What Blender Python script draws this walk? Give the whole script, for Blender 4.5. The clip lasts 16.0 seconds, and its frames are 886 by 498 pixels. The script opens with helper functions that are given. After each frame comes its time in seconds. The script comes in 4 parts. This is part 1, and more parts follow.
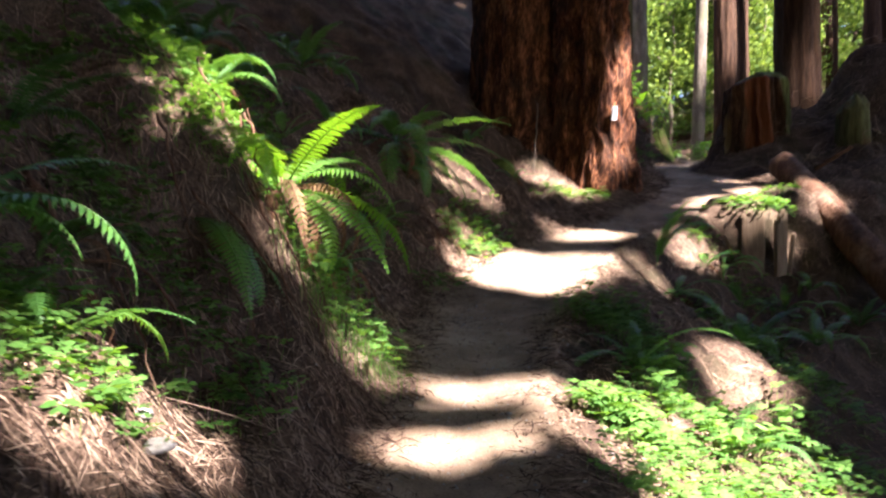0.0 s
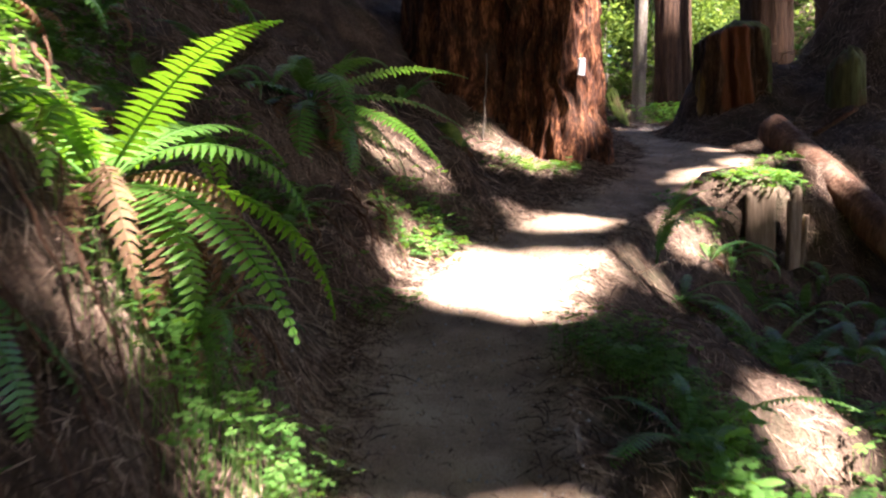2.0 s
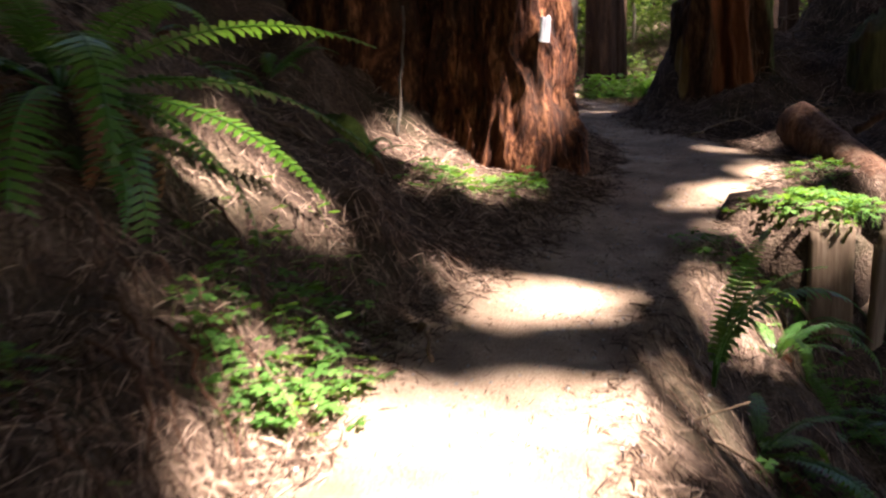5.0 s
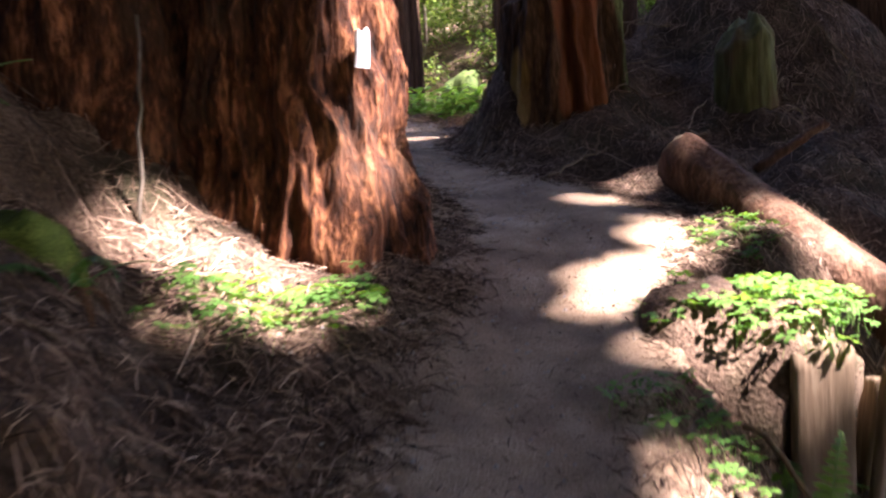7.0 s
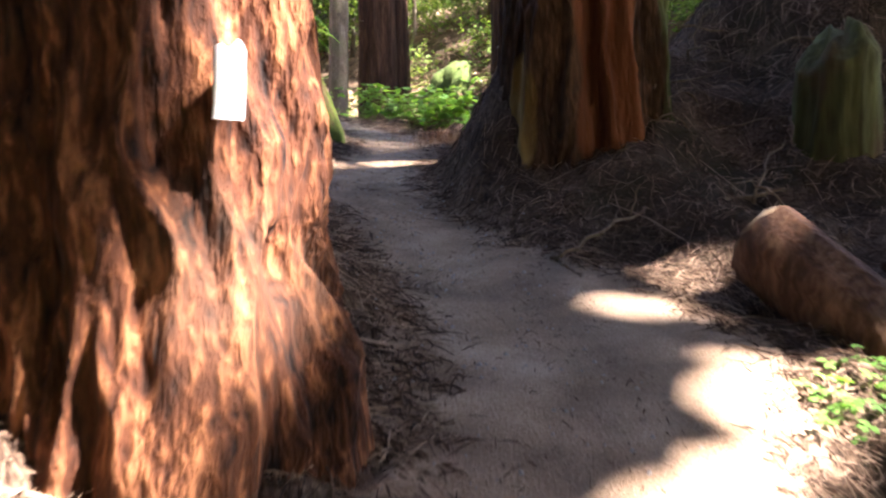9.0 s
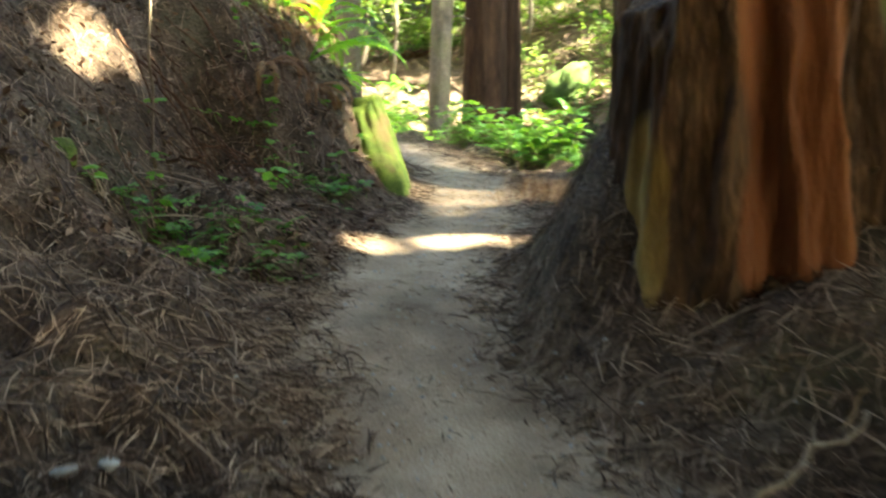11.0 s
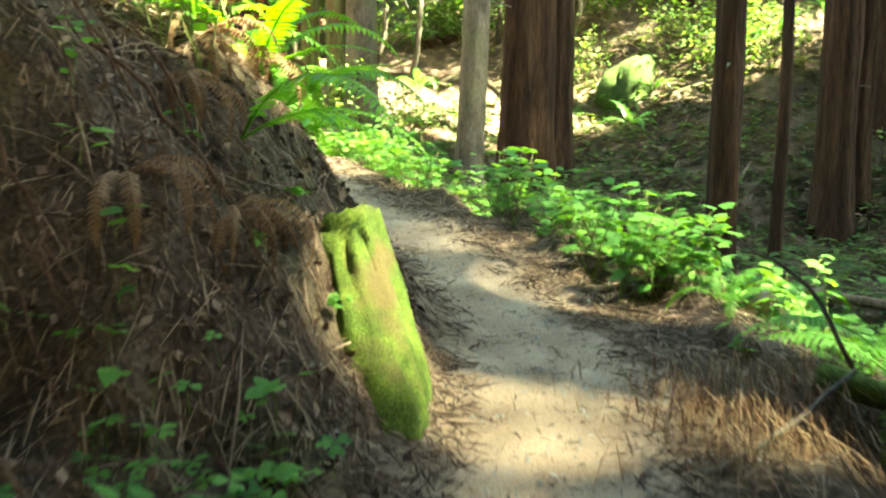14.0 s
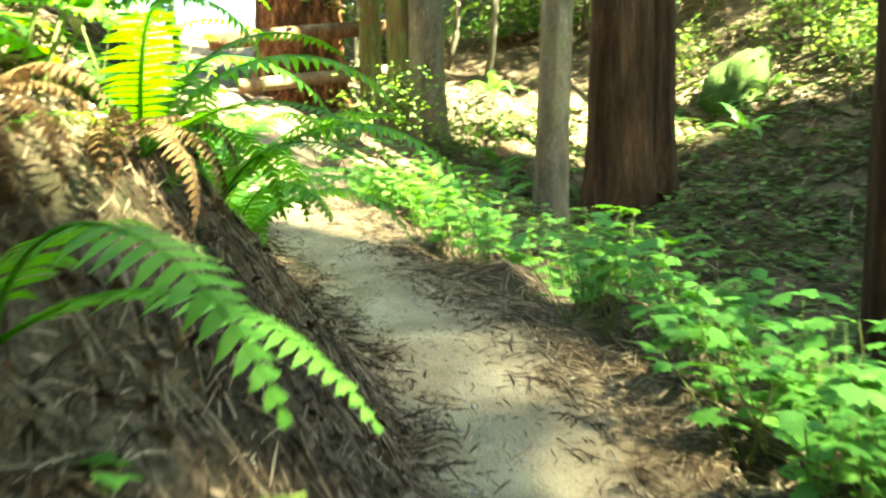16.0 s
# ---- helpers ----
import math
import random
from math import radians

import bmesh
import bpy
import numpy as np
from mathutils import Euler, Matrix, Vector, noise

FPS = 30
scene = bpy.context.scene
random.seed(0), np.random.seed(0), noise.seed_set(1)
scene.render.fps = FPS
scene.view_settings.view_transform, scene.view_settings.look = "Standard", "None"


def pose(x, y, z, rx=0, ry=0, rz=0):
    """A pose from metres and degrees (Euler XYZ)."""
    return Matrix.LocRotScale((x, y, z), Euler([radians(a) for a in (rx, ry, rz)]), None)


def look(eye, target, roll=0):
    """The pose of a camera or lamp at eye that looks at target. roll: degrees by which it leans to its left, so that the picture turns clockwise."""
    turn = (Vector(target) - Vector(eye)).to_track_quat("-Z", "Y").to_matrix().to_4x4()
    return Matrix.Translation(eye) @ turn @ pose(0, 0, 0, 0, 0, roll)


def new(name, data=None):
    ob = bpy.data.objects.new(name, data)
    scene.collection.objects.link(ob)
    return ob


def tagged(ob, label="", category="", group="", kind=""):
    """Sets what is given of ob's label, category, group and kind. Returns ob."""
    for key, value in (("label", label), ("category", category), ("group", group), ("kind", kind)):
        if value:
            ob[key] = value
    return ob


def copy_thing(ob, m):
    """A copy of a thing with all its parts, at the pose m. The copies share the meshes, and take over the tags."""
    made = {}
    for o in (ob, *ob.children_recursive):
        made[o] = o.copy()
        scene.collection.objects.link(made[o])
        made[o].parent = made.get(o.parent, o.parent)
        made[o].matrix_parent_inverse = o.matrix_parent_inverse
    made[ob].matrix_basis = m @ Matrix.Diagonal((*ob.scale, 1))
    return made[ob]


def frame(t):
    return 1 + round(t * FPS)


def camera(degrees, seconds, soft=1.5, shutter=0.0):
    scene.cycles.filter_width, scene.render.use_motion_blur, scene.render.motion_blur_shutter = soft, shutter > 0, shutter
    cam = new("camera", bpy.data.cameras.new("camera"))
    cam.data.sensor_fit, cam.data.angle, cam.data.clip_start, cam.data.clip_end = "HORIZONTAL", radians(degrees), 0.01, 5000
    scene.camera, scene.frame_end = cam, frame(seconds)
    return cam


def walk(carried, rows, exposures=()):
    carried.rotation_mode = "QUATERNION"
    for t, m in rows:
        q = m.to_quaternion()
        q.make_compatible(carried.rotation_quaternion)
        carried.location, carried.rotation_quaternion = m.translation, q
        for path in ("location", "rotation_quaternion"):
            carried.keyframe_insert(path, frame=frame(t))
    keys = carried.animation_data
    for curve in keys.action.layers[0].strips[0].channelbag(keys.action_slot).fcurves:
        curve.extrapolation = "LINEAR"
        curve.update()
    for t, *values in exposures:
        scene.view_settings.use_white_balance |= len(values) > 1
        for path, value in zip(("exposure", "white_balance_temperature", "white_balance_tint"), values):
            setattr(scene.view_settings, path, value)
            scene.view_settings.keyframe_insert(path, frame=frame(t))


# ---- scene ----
cam = camera(51.5, 16.0, soft=2.3, shutter=0.6)
METRES, EYE, TILT, LEAN, TURN = 19.0, 1.55, 1.0, 0.0, 0.0
ROWS = [
    (0.0, 0.0, 0.0, 0.0, 0.0, 0.0, 0.0),
    (0.5, -0.0015, 0.0312, 0.0023, 0.35, -1.76, -0.5),
    (1.0, -0.0041, 0.0639, 0.0061, -2.07, -0.75, 0.39),
    (1.5, -0.0044, 0.0975, 0.0089, -2.09, -2.38, 0.27),
    (2.0, -0.0062, 0.1302, 0.0137, -5.1, -2.34, 0.5),
    (2.5, -0.0048, 0.1616, 0.0162, -5.33, -4.08, -0.08),
    (3.0, -0.0041, 0.192, 0.0204, -6.8, -3.78, -0.07),
    (5.5, 0.0193, 0.343, 0.0477, -14.31, -5.19, 0.33),
    (6.0, 0.0238, 0.375, 0.0539, -19.94, -5.01, 0.3),
    (6.5, 0.0334, 0.4044, 0.06, -21.07, -4.61, 1.51),
    (7.0, 0.043, 0.4345, 0.0661, -23.97, -5.04, 2.72),
    (7.5, 0.0587, 0.4606, 0.072, -25.31, -4.79, 0.44),
    (8.0, 0.0706, 0.4879, 0.0776, -25.81, -5.21, 0.98),
    (10.5, 0.1446, 0.6192, 0.1073, -20.02, -7.06, -0.39),
    (11.0, 0.1575, 0.6453, 0.1147, -16.98, -6.84, -0.25),
    (11.5, 0.1701, 0.6719, 0.1236, -12.17, -8.2, -0.04),
    (12.0, 0.1785, 0.7005, 0.1312, -12.76, -7.52, -1.74),
    (12.5, 0.189, 0.7298, 0.1376, -9.5, -6.24, -1.61),
    (13.0, 0.1941, 0.7615, 0.1412, -11.14, -6.75, -0.73),
    (13.5, 0.199, 0.7932, 0.1461, -14.99, -7.32, 0.13),
    (14.0, 0.2054, 0.8247, 0.1531, -15.41, -8.72, -0.83),
    (14.5, 0.2107, 0.8552, 0.1584, -18.11, -9.22, 0.41),
    (15.0, 0.2219, 0.8824, 0.1606, -16.35, -9.98, 0.99),
    (15.5, 0.2325, 0.9079, 0.1638, -13.14, -8.8, 0.22),
    (16.0, 0.244, 0.9343, 0.1682, -10.02, -9.21, 0.88),
]
EXPOSURES = [(0.0, 3.7, 5900, 25), (3.2, 3.7, 5900, 25), (5.2, 3.2, 6200, 27), (6.3, 3.75, 6100, 31), (7.0, 4.1, 6000, 33), (8.2, 4.3, 6000, 33), (10.3, 5.3, 6700, 0), (12.0, 5.55, 7000, -9), (14.0, 5.35, 7200, -20), (16.0, 5.2, 7300, -29)]
walk(cam, [(t, pose(0, 0, EYE, TILT, LEAN, TURN) @ pose(METRES * x, METRES * y, METRES * z, 90 + pitch, roll, yaw)) for t, x, y, z, yaw, pitch, roll in ROWS], EXPOSURES)

# ---- world and sun ----
SUN_EL, SUN_DIR = radians(52), Vector((0.682, -0.731, 0)).normalized()
TO_SUN = Vector((SUN_DIR.x * math.cos(SUN_EL), SUN_DIR.y * math.cos(SUN_EL), math.sin(SUN_EL)))
world = bpy.data.worlds.new("world")
scene.world = world
world.use_nodes = True
sky = world.node_tree.nodes.new("ShaderNodeTexSky")
sky.sky_type, sky.sun_disc = "NISHITA", False
sky.sun_elevation, sky.sun_rotation = SUN_EL, math.atan2(SUN_DIR.x, SUN_DIR.y)
world.node_tree.links.new(sky.outputs[0], world.node_tree.nodes["Background"].inputs[0])
world.node_tree.nodes["Background"].inputs[1].default_value = 0.05
sun = new("sun", bpy.data.lights.new("sun", "SUN"))
sun.data.energy, sun.data.angle, sun.data.color = 5.0, radians(1.2), (1.0, 0.92, 0.78)
sun.matrix_world = look((0, 0, 0), -TO_SUN)


# ---- materials ----
def material(name, stops, scale=6.0, rough=0.9, bump=0.3, stretch=(1, 1, 1), fine=60.0, translucent=0.0, per="", spread=0.25, spec=0.2, coords="Object", bump_dist=0.02):
    """Two scales of noise through a colour ramp, with bump; translucent for leaves; per: 'island' or 'object' for a random tint."""
    m = bpy.data.materials.new(name)
    m.use_nodes = True
    n, l = m.node_tree.nodes, m.node_tree.links
    bsdf = n["Principled BSDF"]
    bsdf.inputs["Roughness"].default_value = rough
    bsdf.inputs["Specular IOR Level"].default_value = spec
    tc, mp = n.new("ShaderNodeTexCoord"), n.new("ShaderNodeMapping")
    mp.inputs["Scale"].default_value = stretch
    l.new(tc.outputs[coords], mp.inputs[0])
    big, small = n.new("ShaderNodeTexNoise"), n.new("ShaderNodeTexNoise")
    for tex, s, d in ((big, scale, 6.0), (small, fine, 4.0)):
        tex.inputs["Scale"].default_value, tex.inputs["Detail"].default_value = s, d
        l.new(mp.outputs[0], tex.inputs["Vector"])
    mix = n.new("ShaderNodeMix")
    mix.inputs["Factor"].default_value = 0.45
    l.new(big.outputs["Fac"], mix.inputs["A"])
    l.new(small.outputs["Fac"], mix.inputs["B"])
    value = mix.outputs["Result"]
    if per:
        info = n.new("ShaderNodeNewGeometry" if per == "island" else "ShaderNodeObjectInfo")
        out = info.outputs["Random Per Island" if per == "island" else "Random"]
        sc = n.new("ShaderNodeMath")
        sc.operation, sc.inputs[1].default_value, sc.inputs[2].default_value = "MULTIPLY_ADD", spread * 2, -spread
        l.new(out, sc.inputs[0])
        add = n.new("ShaderNodeMath")
        l.new(value, add.inputs[0])
        l.new(sc.outputs[0], add.inputs[1])
        value = add.outputs[0]
    ramp = n.new("ShaderNodeValToRGB")
    while len(ramp.color_ramp.elements) < len(stops):
        ramp.color_ramp.elements.new(0.5)
    for e, (p, c) in zip(ramp.color_ramp.elements, stops):
        e.position, e.color = p, (*c, 1)
    l.new(value, ramp.inputs[0])
    l.new(ramp.outputs[0], bsdf.inputs["Base Color"])
    if bump:
        b = n.new("ShaderNodeBump")
        b.inputs["Strength"].default_value, b.inputs["Distance"].default_value = bump, bump_dist
        l.new(mix.outputs["Result"], b.inputs["Height"])
        l.new(b.outputs[0], bsdf.inputs["Normal"])
    if translucent:
        tr, ms = n.new("ShaderNodeBsdfTranslucent"), n.new("ShaderNodeMixShader")
        hs = n.new("ShaderNodeHueSaturation")
        hs.inputs["Hue"].default_value, hs.inputs["Saturation"].default_value, hs.inputs["Value"].default_value = 0.475, 1.15, 1.6
        l.new(ramp.outputs[0], hs.inputs["Color"])
        l.new(hs.outputs[0], tr.inputs[0])
        ms.inputs[0].default_value = translucent
        l.new(bsdf.outputs[0], ms.inputs[1])
        l.new(tr.outputs[0], ms.inputs[2])
        l.new(ms.outputs[0], n["Material Output"].inputs[0])
    return m


M_DUFF = material("duff", [(0.3, (0.016, 0.01, 0.007)), (0.5, (0.08, 0.051, 0.033)), (0.7, (0.21, 0.145, 0.1))], 3.0, 0.95, 1.0, fine=45, bump_dist=0.06)
M_DIRT = material("dirt", [(0.3, (0.14, 0.092, 0.056)), (0.53, (0.31, 0.22, 0.146)), (0.72, (0.46, 0.352, 0.25))], 3.5, 0.95, 1.0, fine=90)
M_TWIG = material("twig", [(0.12, (0.02, 0.011, 0.007)), (0.52, (0.11, 0.067, 0.043)), (0.92, (0.38, 0.27, 0.19))], 8, 0.9, 0.2, per="island", spread=0.4)
M_FLAKE = material("flake", [(0.15, (0.035, 0.02, 0.013)), (0.5, (0.11, 0.062, 0.038)), (0.9, (0.30, 0.20, 0.135))], 8, 0.8, 0.1, per="island", spread=0.4)
M_BARK = material("redwood_bark", [(0.36, (0.008, 0.004, 0.003)), (0.5, (0.075, 0.026, 0.011)), (0.68, (0.36, 0.15, 0.064))], 8, 0.9, 1.0, (1, 1, 0.28), 38, bump_dist=0.07)
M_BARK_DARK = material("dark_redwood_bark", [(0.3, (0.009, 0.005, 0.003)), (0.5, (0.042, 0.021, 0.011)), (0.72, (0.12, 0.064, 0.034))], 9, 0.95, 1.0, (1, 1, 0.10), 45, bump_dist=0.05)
M_BARK_GREY = material("grey_bark", [(0.3, (0.03, 0.024, 0.018)), (0.55, (0.13, 0.105, 0.08)), (0.75, (0.24, 0.21, 0.17))], 7, 0.95, 0.8, (1, 1, 0.3), 40)
M_BARK_MOSS = material("mossy_bark", [(0.3, (0.035, 0.028, 0.014)), (0.5, (0.085, 0.085, 0.03)), (0.72, (0.19, 0.2, 0.08))], 6, 0.95, 0.8, (1, 1, 0.15), 30)
M_WOOD = material("weathered_wood", [(0.3, (0.06, 0.037, 0.022)), (0.5, (0.165, 0.115, 0.072)), (0.72, (0.31, 0.24, 0.165))], 6, 0.9, 0.6, (1, 1, 0.12), 35)
M_LOG = material("log_wood", [(0.3, (0.025, 0.013, 0.008)), (0.5, (0.085, 0.042, 0.023)), (0.72, (0.21, 0.12, 0.07))], 6, 0.9, 0.9, (1, 1, 0.25), 35, bump_dist=0.04)
M_MOSS = material("moss", [(0.3, (0.02, 0.03, 0.006)), (0.5, (0.075, 0.105, 0.016)), (0.72, (0.20, 0.24, 0.045))], 9, 0.95, 0.9, fine=90)
M_FERN = material("fern_leaf", [(0.2, (0.028, 0.08, 0.017)), (0.5, (0.06, 0.155, 0.03)), (0.8, (0.12, 0.25, 0.045))], 3, 0.36, 0.1, translucent=0.4, per="object", spread=0.2, spec=0.5)
M_FERN_DRY = material("dead_fern", [(0.2, (0.07, 0.034, 0.016)), (0.5, (0.16, 0.088, 0.044)), (0.8, (0.29, 0.185, 0.10))], 4, 0.9, 0.2, translucent=0.2, per="object", spread=0.2)
M_GRASS = material("dry_grass", [(0.15, (0.07, 0.035, 0.017)), (0.5, (0.17, 0.1, 0.05)), (0.85, (0.33, 0.23, 0.13))], 5, 0.85, 0.1, translucent=0.2, per="island", spread=0.35)
M_BOULDER = material("boulder_moss", [(0.3, (0.012, 0.02, 0.006)), (0.5, (0.035, 0.055, 0.012)), (0.72, (0.09, 0.125, 0.03))], 5, 0.95, 1.0, fine=40, bump_dist=0.05)
M_FRESH = material("fresh_fern_leaf", [(0.2, (0.07, 0.17, 0.025)), (0.5, (0.12, 0.27, 0.04)), (0.8, (0.19, 0.37, 0.065))], 3, 0.6, 0.1, translucent=0.5, per="object", spread=0.2, spec=0.3)
M_STEM = material("green_stem", [(0.3, (0.09, 0.12, 0.03)), (0.7, (0.2, 0.2, 0.07))], 5, 0.7, 0.1)
M_SORREL = material("sorrel_leaf", [(0.2, (0.04, 0.10, 0.018)), (0.5, (0.085, 0.19, 0.035)), (0.8, (0.15, 0.28, 0.06))], 4, 0.6, 0.1, translucent=0.35, per="island", spread=0.25)
M_SHRUB = material("berry_leaf", [(0.2, (0.065, 0.15, 0.025)), (0.5, (0.115, 0.245, 0.045)), (0.8, (0.17, 0.32, 0.07))], 4, 0.6, 0.15, translucent=0.4, per="object", spread=0.25)
M_FAR = material("far_leaf", [(0.2, (0.035, 0.07, 0.015)), (0.5, (0.08, 0.14, 0.03)), (0.8, (0.16, 0.23, 0.06))], 2, 0.7, 0.0, translucent=0.4, per="island", spread=0.35)
M_COVER = material("cover_leaf", [(0.2, (0.035, 0.05, 0.015)), (0.5, (0.07, 0.11, 0.028)), (0.8, (0.14, 0.19, 0.05))], 3, 0.7, 0.0, translucent=0.25, per="island", spread=0.35)
M_CANOPY = material("needle_spray", [(0.2, (0.02, 0.04, 0.012)), (0.8, (0.05, 0.09, 0.025))], 2, 0.8, 0.0, per="island")
M_ROCK = material("rock", [(0.3, (0.16, 0.14, 0.12)), (0.7, (0.42, 0.39, 0.35))], 6, 0.9, 0.5)
M_SIGN = material("white_plastic", [(0.3, (0.7, 0.7, 0.72)), (0.7, (0.82, 0.82, 0.84))], 6, 0.5, 0.05)


def moss_over(m, colour, scale, low, high, amount):
    """Patches of another colour, with their own noisy outline, over a material's base colour."""
    n, l = m.node_tree.nodes, m.node_tree.links
    bsdf = n["Principled BSDF"]
    old = bsdf.inputs["Base Color"].links[0].from_socket
    tc, tex, mr, mix = n.new("ShaderNodeTexCoord"), n.new("ShaderNodeTexNoise"), n.new("ShaderNodeMapRange"), n.new("ShaderNodeMix")
    tex.inputs["Scale"].default_value, tex.inputs["Detail"].default_value = scale, 7
    l.new(tc.outputs["Object"], tex.inputs["Vector"])
    mr.inputs["From Min"].default_value, mr.inputs["From Max"].default_value, mr.inputs["To Max"].default_value = low, high, amount
    l.new(tex.outputs["Fac"], mr.inputs["Value"])
    mix.data_type = "RGBA"
    l.new(mr.outputs[0], mix.inputs["Factor"])
    l.new(old, mix.inputs["A"])
    mix.inputs["B"].default_value = (*colour, 1)
    l.new(mix.outputs["Result"], bsdf.inputs["Base Color"])


moss_over(M_DUFF, (0.035, 0.042, 0.015), 1.3, 0.52, 0.68, 0.5)
moss_over(M_DIRT, (0.07, 0.045, 0.03), 1.6, 0.5, 0.72, 0.7)
moss_over(M_MOSS, (0.10, 0.065, 0.03), 4.0, 0.55, 0.68, 0.8)
moss_over(M_LOG, (0.26, 0.2, 0.14), 3.0, 0.55, 0.7, 0.5)
moss_over(M_BARK_MOSS, (0.10, 0.05, 0.025), 3.0, 0.5, 0.65, 0.7)
moss_over(M_BARK_GREY, (0.10, 0.11, 0.05), 1.5, 0.5, 0.68, 0.6)
moss_over(M_BARK, (0.06, 0.042, 0.028), 1.8, 0.52, 0.7, 0.5)


def worn_over(m, attribute, stops, scale, stretch=(1, 1, 1), ragged=0.9):
    """A second surface laid over a material where a mesh attribute says so, with a ragged noisy edge."""
    n, l = m.node_tree.nodes, m.node_tree.links
    bsdf = n["Principled BSDF"]
    old = bsdf.inputs["Base Color"].links[0].from_socket
    at, tc, mp = n.new("ShaderNodeAttribute"), n.new("ShaderNodeTexCoord"), n.new("ShaderNodeMapping")
    at.attribute_name = attribute
    mp.inputs["Scale"].default_value = stretch
    l.new(tc.outputs["Object"], mp.inputs[0])
    tex, edge = n.new("ShaderNodeTexNoise"), n.new("ShaderNodeTexNoise")
    for t, k in ((tex, scale), (edge, scale * 2.3)):
        t.inputs["Scale"].default_value, t.inputs["Detail"].default_value = k, 7
        l.new(mp.outputs[0], t.inputs["Vector"])
    ramp, ma, mr, mix = n.new("ShaderNodeValToRGB"), n.new("ShaderNodeMath"), n.new("ShaderNodeMapRange"), n.new("ShaderNodeMix")
    while len(ramp.color_ramp.elements) < len(stops):
        ramp.color_ramp.elements.new(0.5)
    for e, (p, c) in zip(ramp.color_ramp.elements, stops):
        e.position, e.color = p, (*c, 1)
    l.new(tex.outputs["Fac"], ramp.inputs[0])
    ma.operation, ma.inputs[1].default_value = "MULTIPLY_ADD", ragged
    l.new(edge.outputs["Fac"], ma.inputs[0])
    l.new(at.outputs["Fac"], ma.inputs[2])
    mr.inputs["From Min"].default_value, mr.inputs["From Max"].default_value = 0.5 * ragged + 0.32, 0.5 * ragged + 0.68
    l.new(ma.outputs[0], mr.inputs["Value"])
    mix.data_type = "RGBA"
    l.new(mr.outputs[0], mix.inputs["Factor"])
    l.new(old, mix.inputs["A"])
    l.new(ramp.outputs[0], mix.inputs["B"])
    l.new(mix.outputs["Result"], bsdf.inputs["Base Color"])


def give(me, attribute, values):
    me.attributes.new(attribute, "FLOAT", "POINT").data.foreach_set("value", np.asarray(values, np.float32).ravel())


DIRT_STOPS = [(0.3, (0.12, 0.076, 0.044)), (0.55, (0.26, 0.178, 0.112)), (0.75, (0.39, 0.29, 0.195))]
DUFF_STOPS = [(0.3, (0.02, 0.013, 0.008)), (0.5, (0.075, 0.047, 0.03)), (0.72, (0.17, 0.115, 0.077))]
worn_over(M_DUFF, "worn", DIRT_STOPS, 5.0)
worn_over(M_DIRT, "littered", DUFF_STOPS, 6.0)
M_STUMP = material("old_stump_bark", [(0.32, (0.012, 0.007, 0.004)), (0.5, (0.06, 0.03, 0.015)), (0.7, (0.17, 0.09, 0.042))], 8, 0.95, 1.0, (1, 1, 0.2), 38, bump_dist=0.06)
worn_over(M_STUMP, "red_wood", [(0.3, (0.07, 0.022, 0.009)), (0.55, (0.19, 0.065, 0.024)), (0.75, (0.28, 0.12, 0.05))], 5.0, (1, 1, 0.15), 0.5)
worn_over(M_STUMP, "bare_wood", [(0.3, (0.10, 0.055, 0.016)), (0.5, (0.27, 0.17, 0.05)), (0.7, (0.42, 0.3, 0.11))], 6.0, (1, 1, 0.18), 0.7)
worn_over(M_STUMP, "mossy", [(0.3, (0.035, 0.035, 0.012)), (0.5, (0.09, 0.1, 0.03)), (0.72, (0.19, 0.22, 0.07))], 7.0, (1, 1, 0.25), 0.8)


# ---- small tools ----
def mesh_of(name, verts, faces, smooth=True):
    me = bpy.data.meshes.new(name)
    me.from_pydata([tuple(v) for v in verts], [], [tuple(int(i) for i in f) for f in faces])
    if smooth:
        me.polygons.foreach_set("use_smooth", [True] * len(me.polygons))
    me.update()
    return me


def part(name, me, mat, parent=None, label="", m=None):
    ob = new(name, me)
    if not me.materials:
        me.materials.append(mat)
    if parent is not None:
        ob.parent = parent
    if m is not None:
        ob.matrix_basis = m
    if label:
        ob["label"] = label
    return ob


def rnd(a, b):
    return random.uniform(a, b)


def hash2(i, j, s):
    v = np.sin(i * 127.1 + j * 311.7 + s * 74.7) * 43758.5453
    return v - np.floor(v)


def vnoise(x, y, s=0):
    """Smooth value noise, 0 to 1, on arrays."""
    i, j = np.floor(x), np.floor(y)
    fx, fy = x - i, y - j
    fx, fy = fx * fx * (3 - 2 * fx), fy * fy * (3 - 2 * fy)
    a, b = hash2(i, j, s), hash2(i + 1, j, s)
    c, d = hash2(i, j + 1, s), hash2(i + 1, j + 1, s)
    return (a * (1 - fx) + b * fx) * (1 - fy) + (c * (1 - fx) + d * fx) * fy


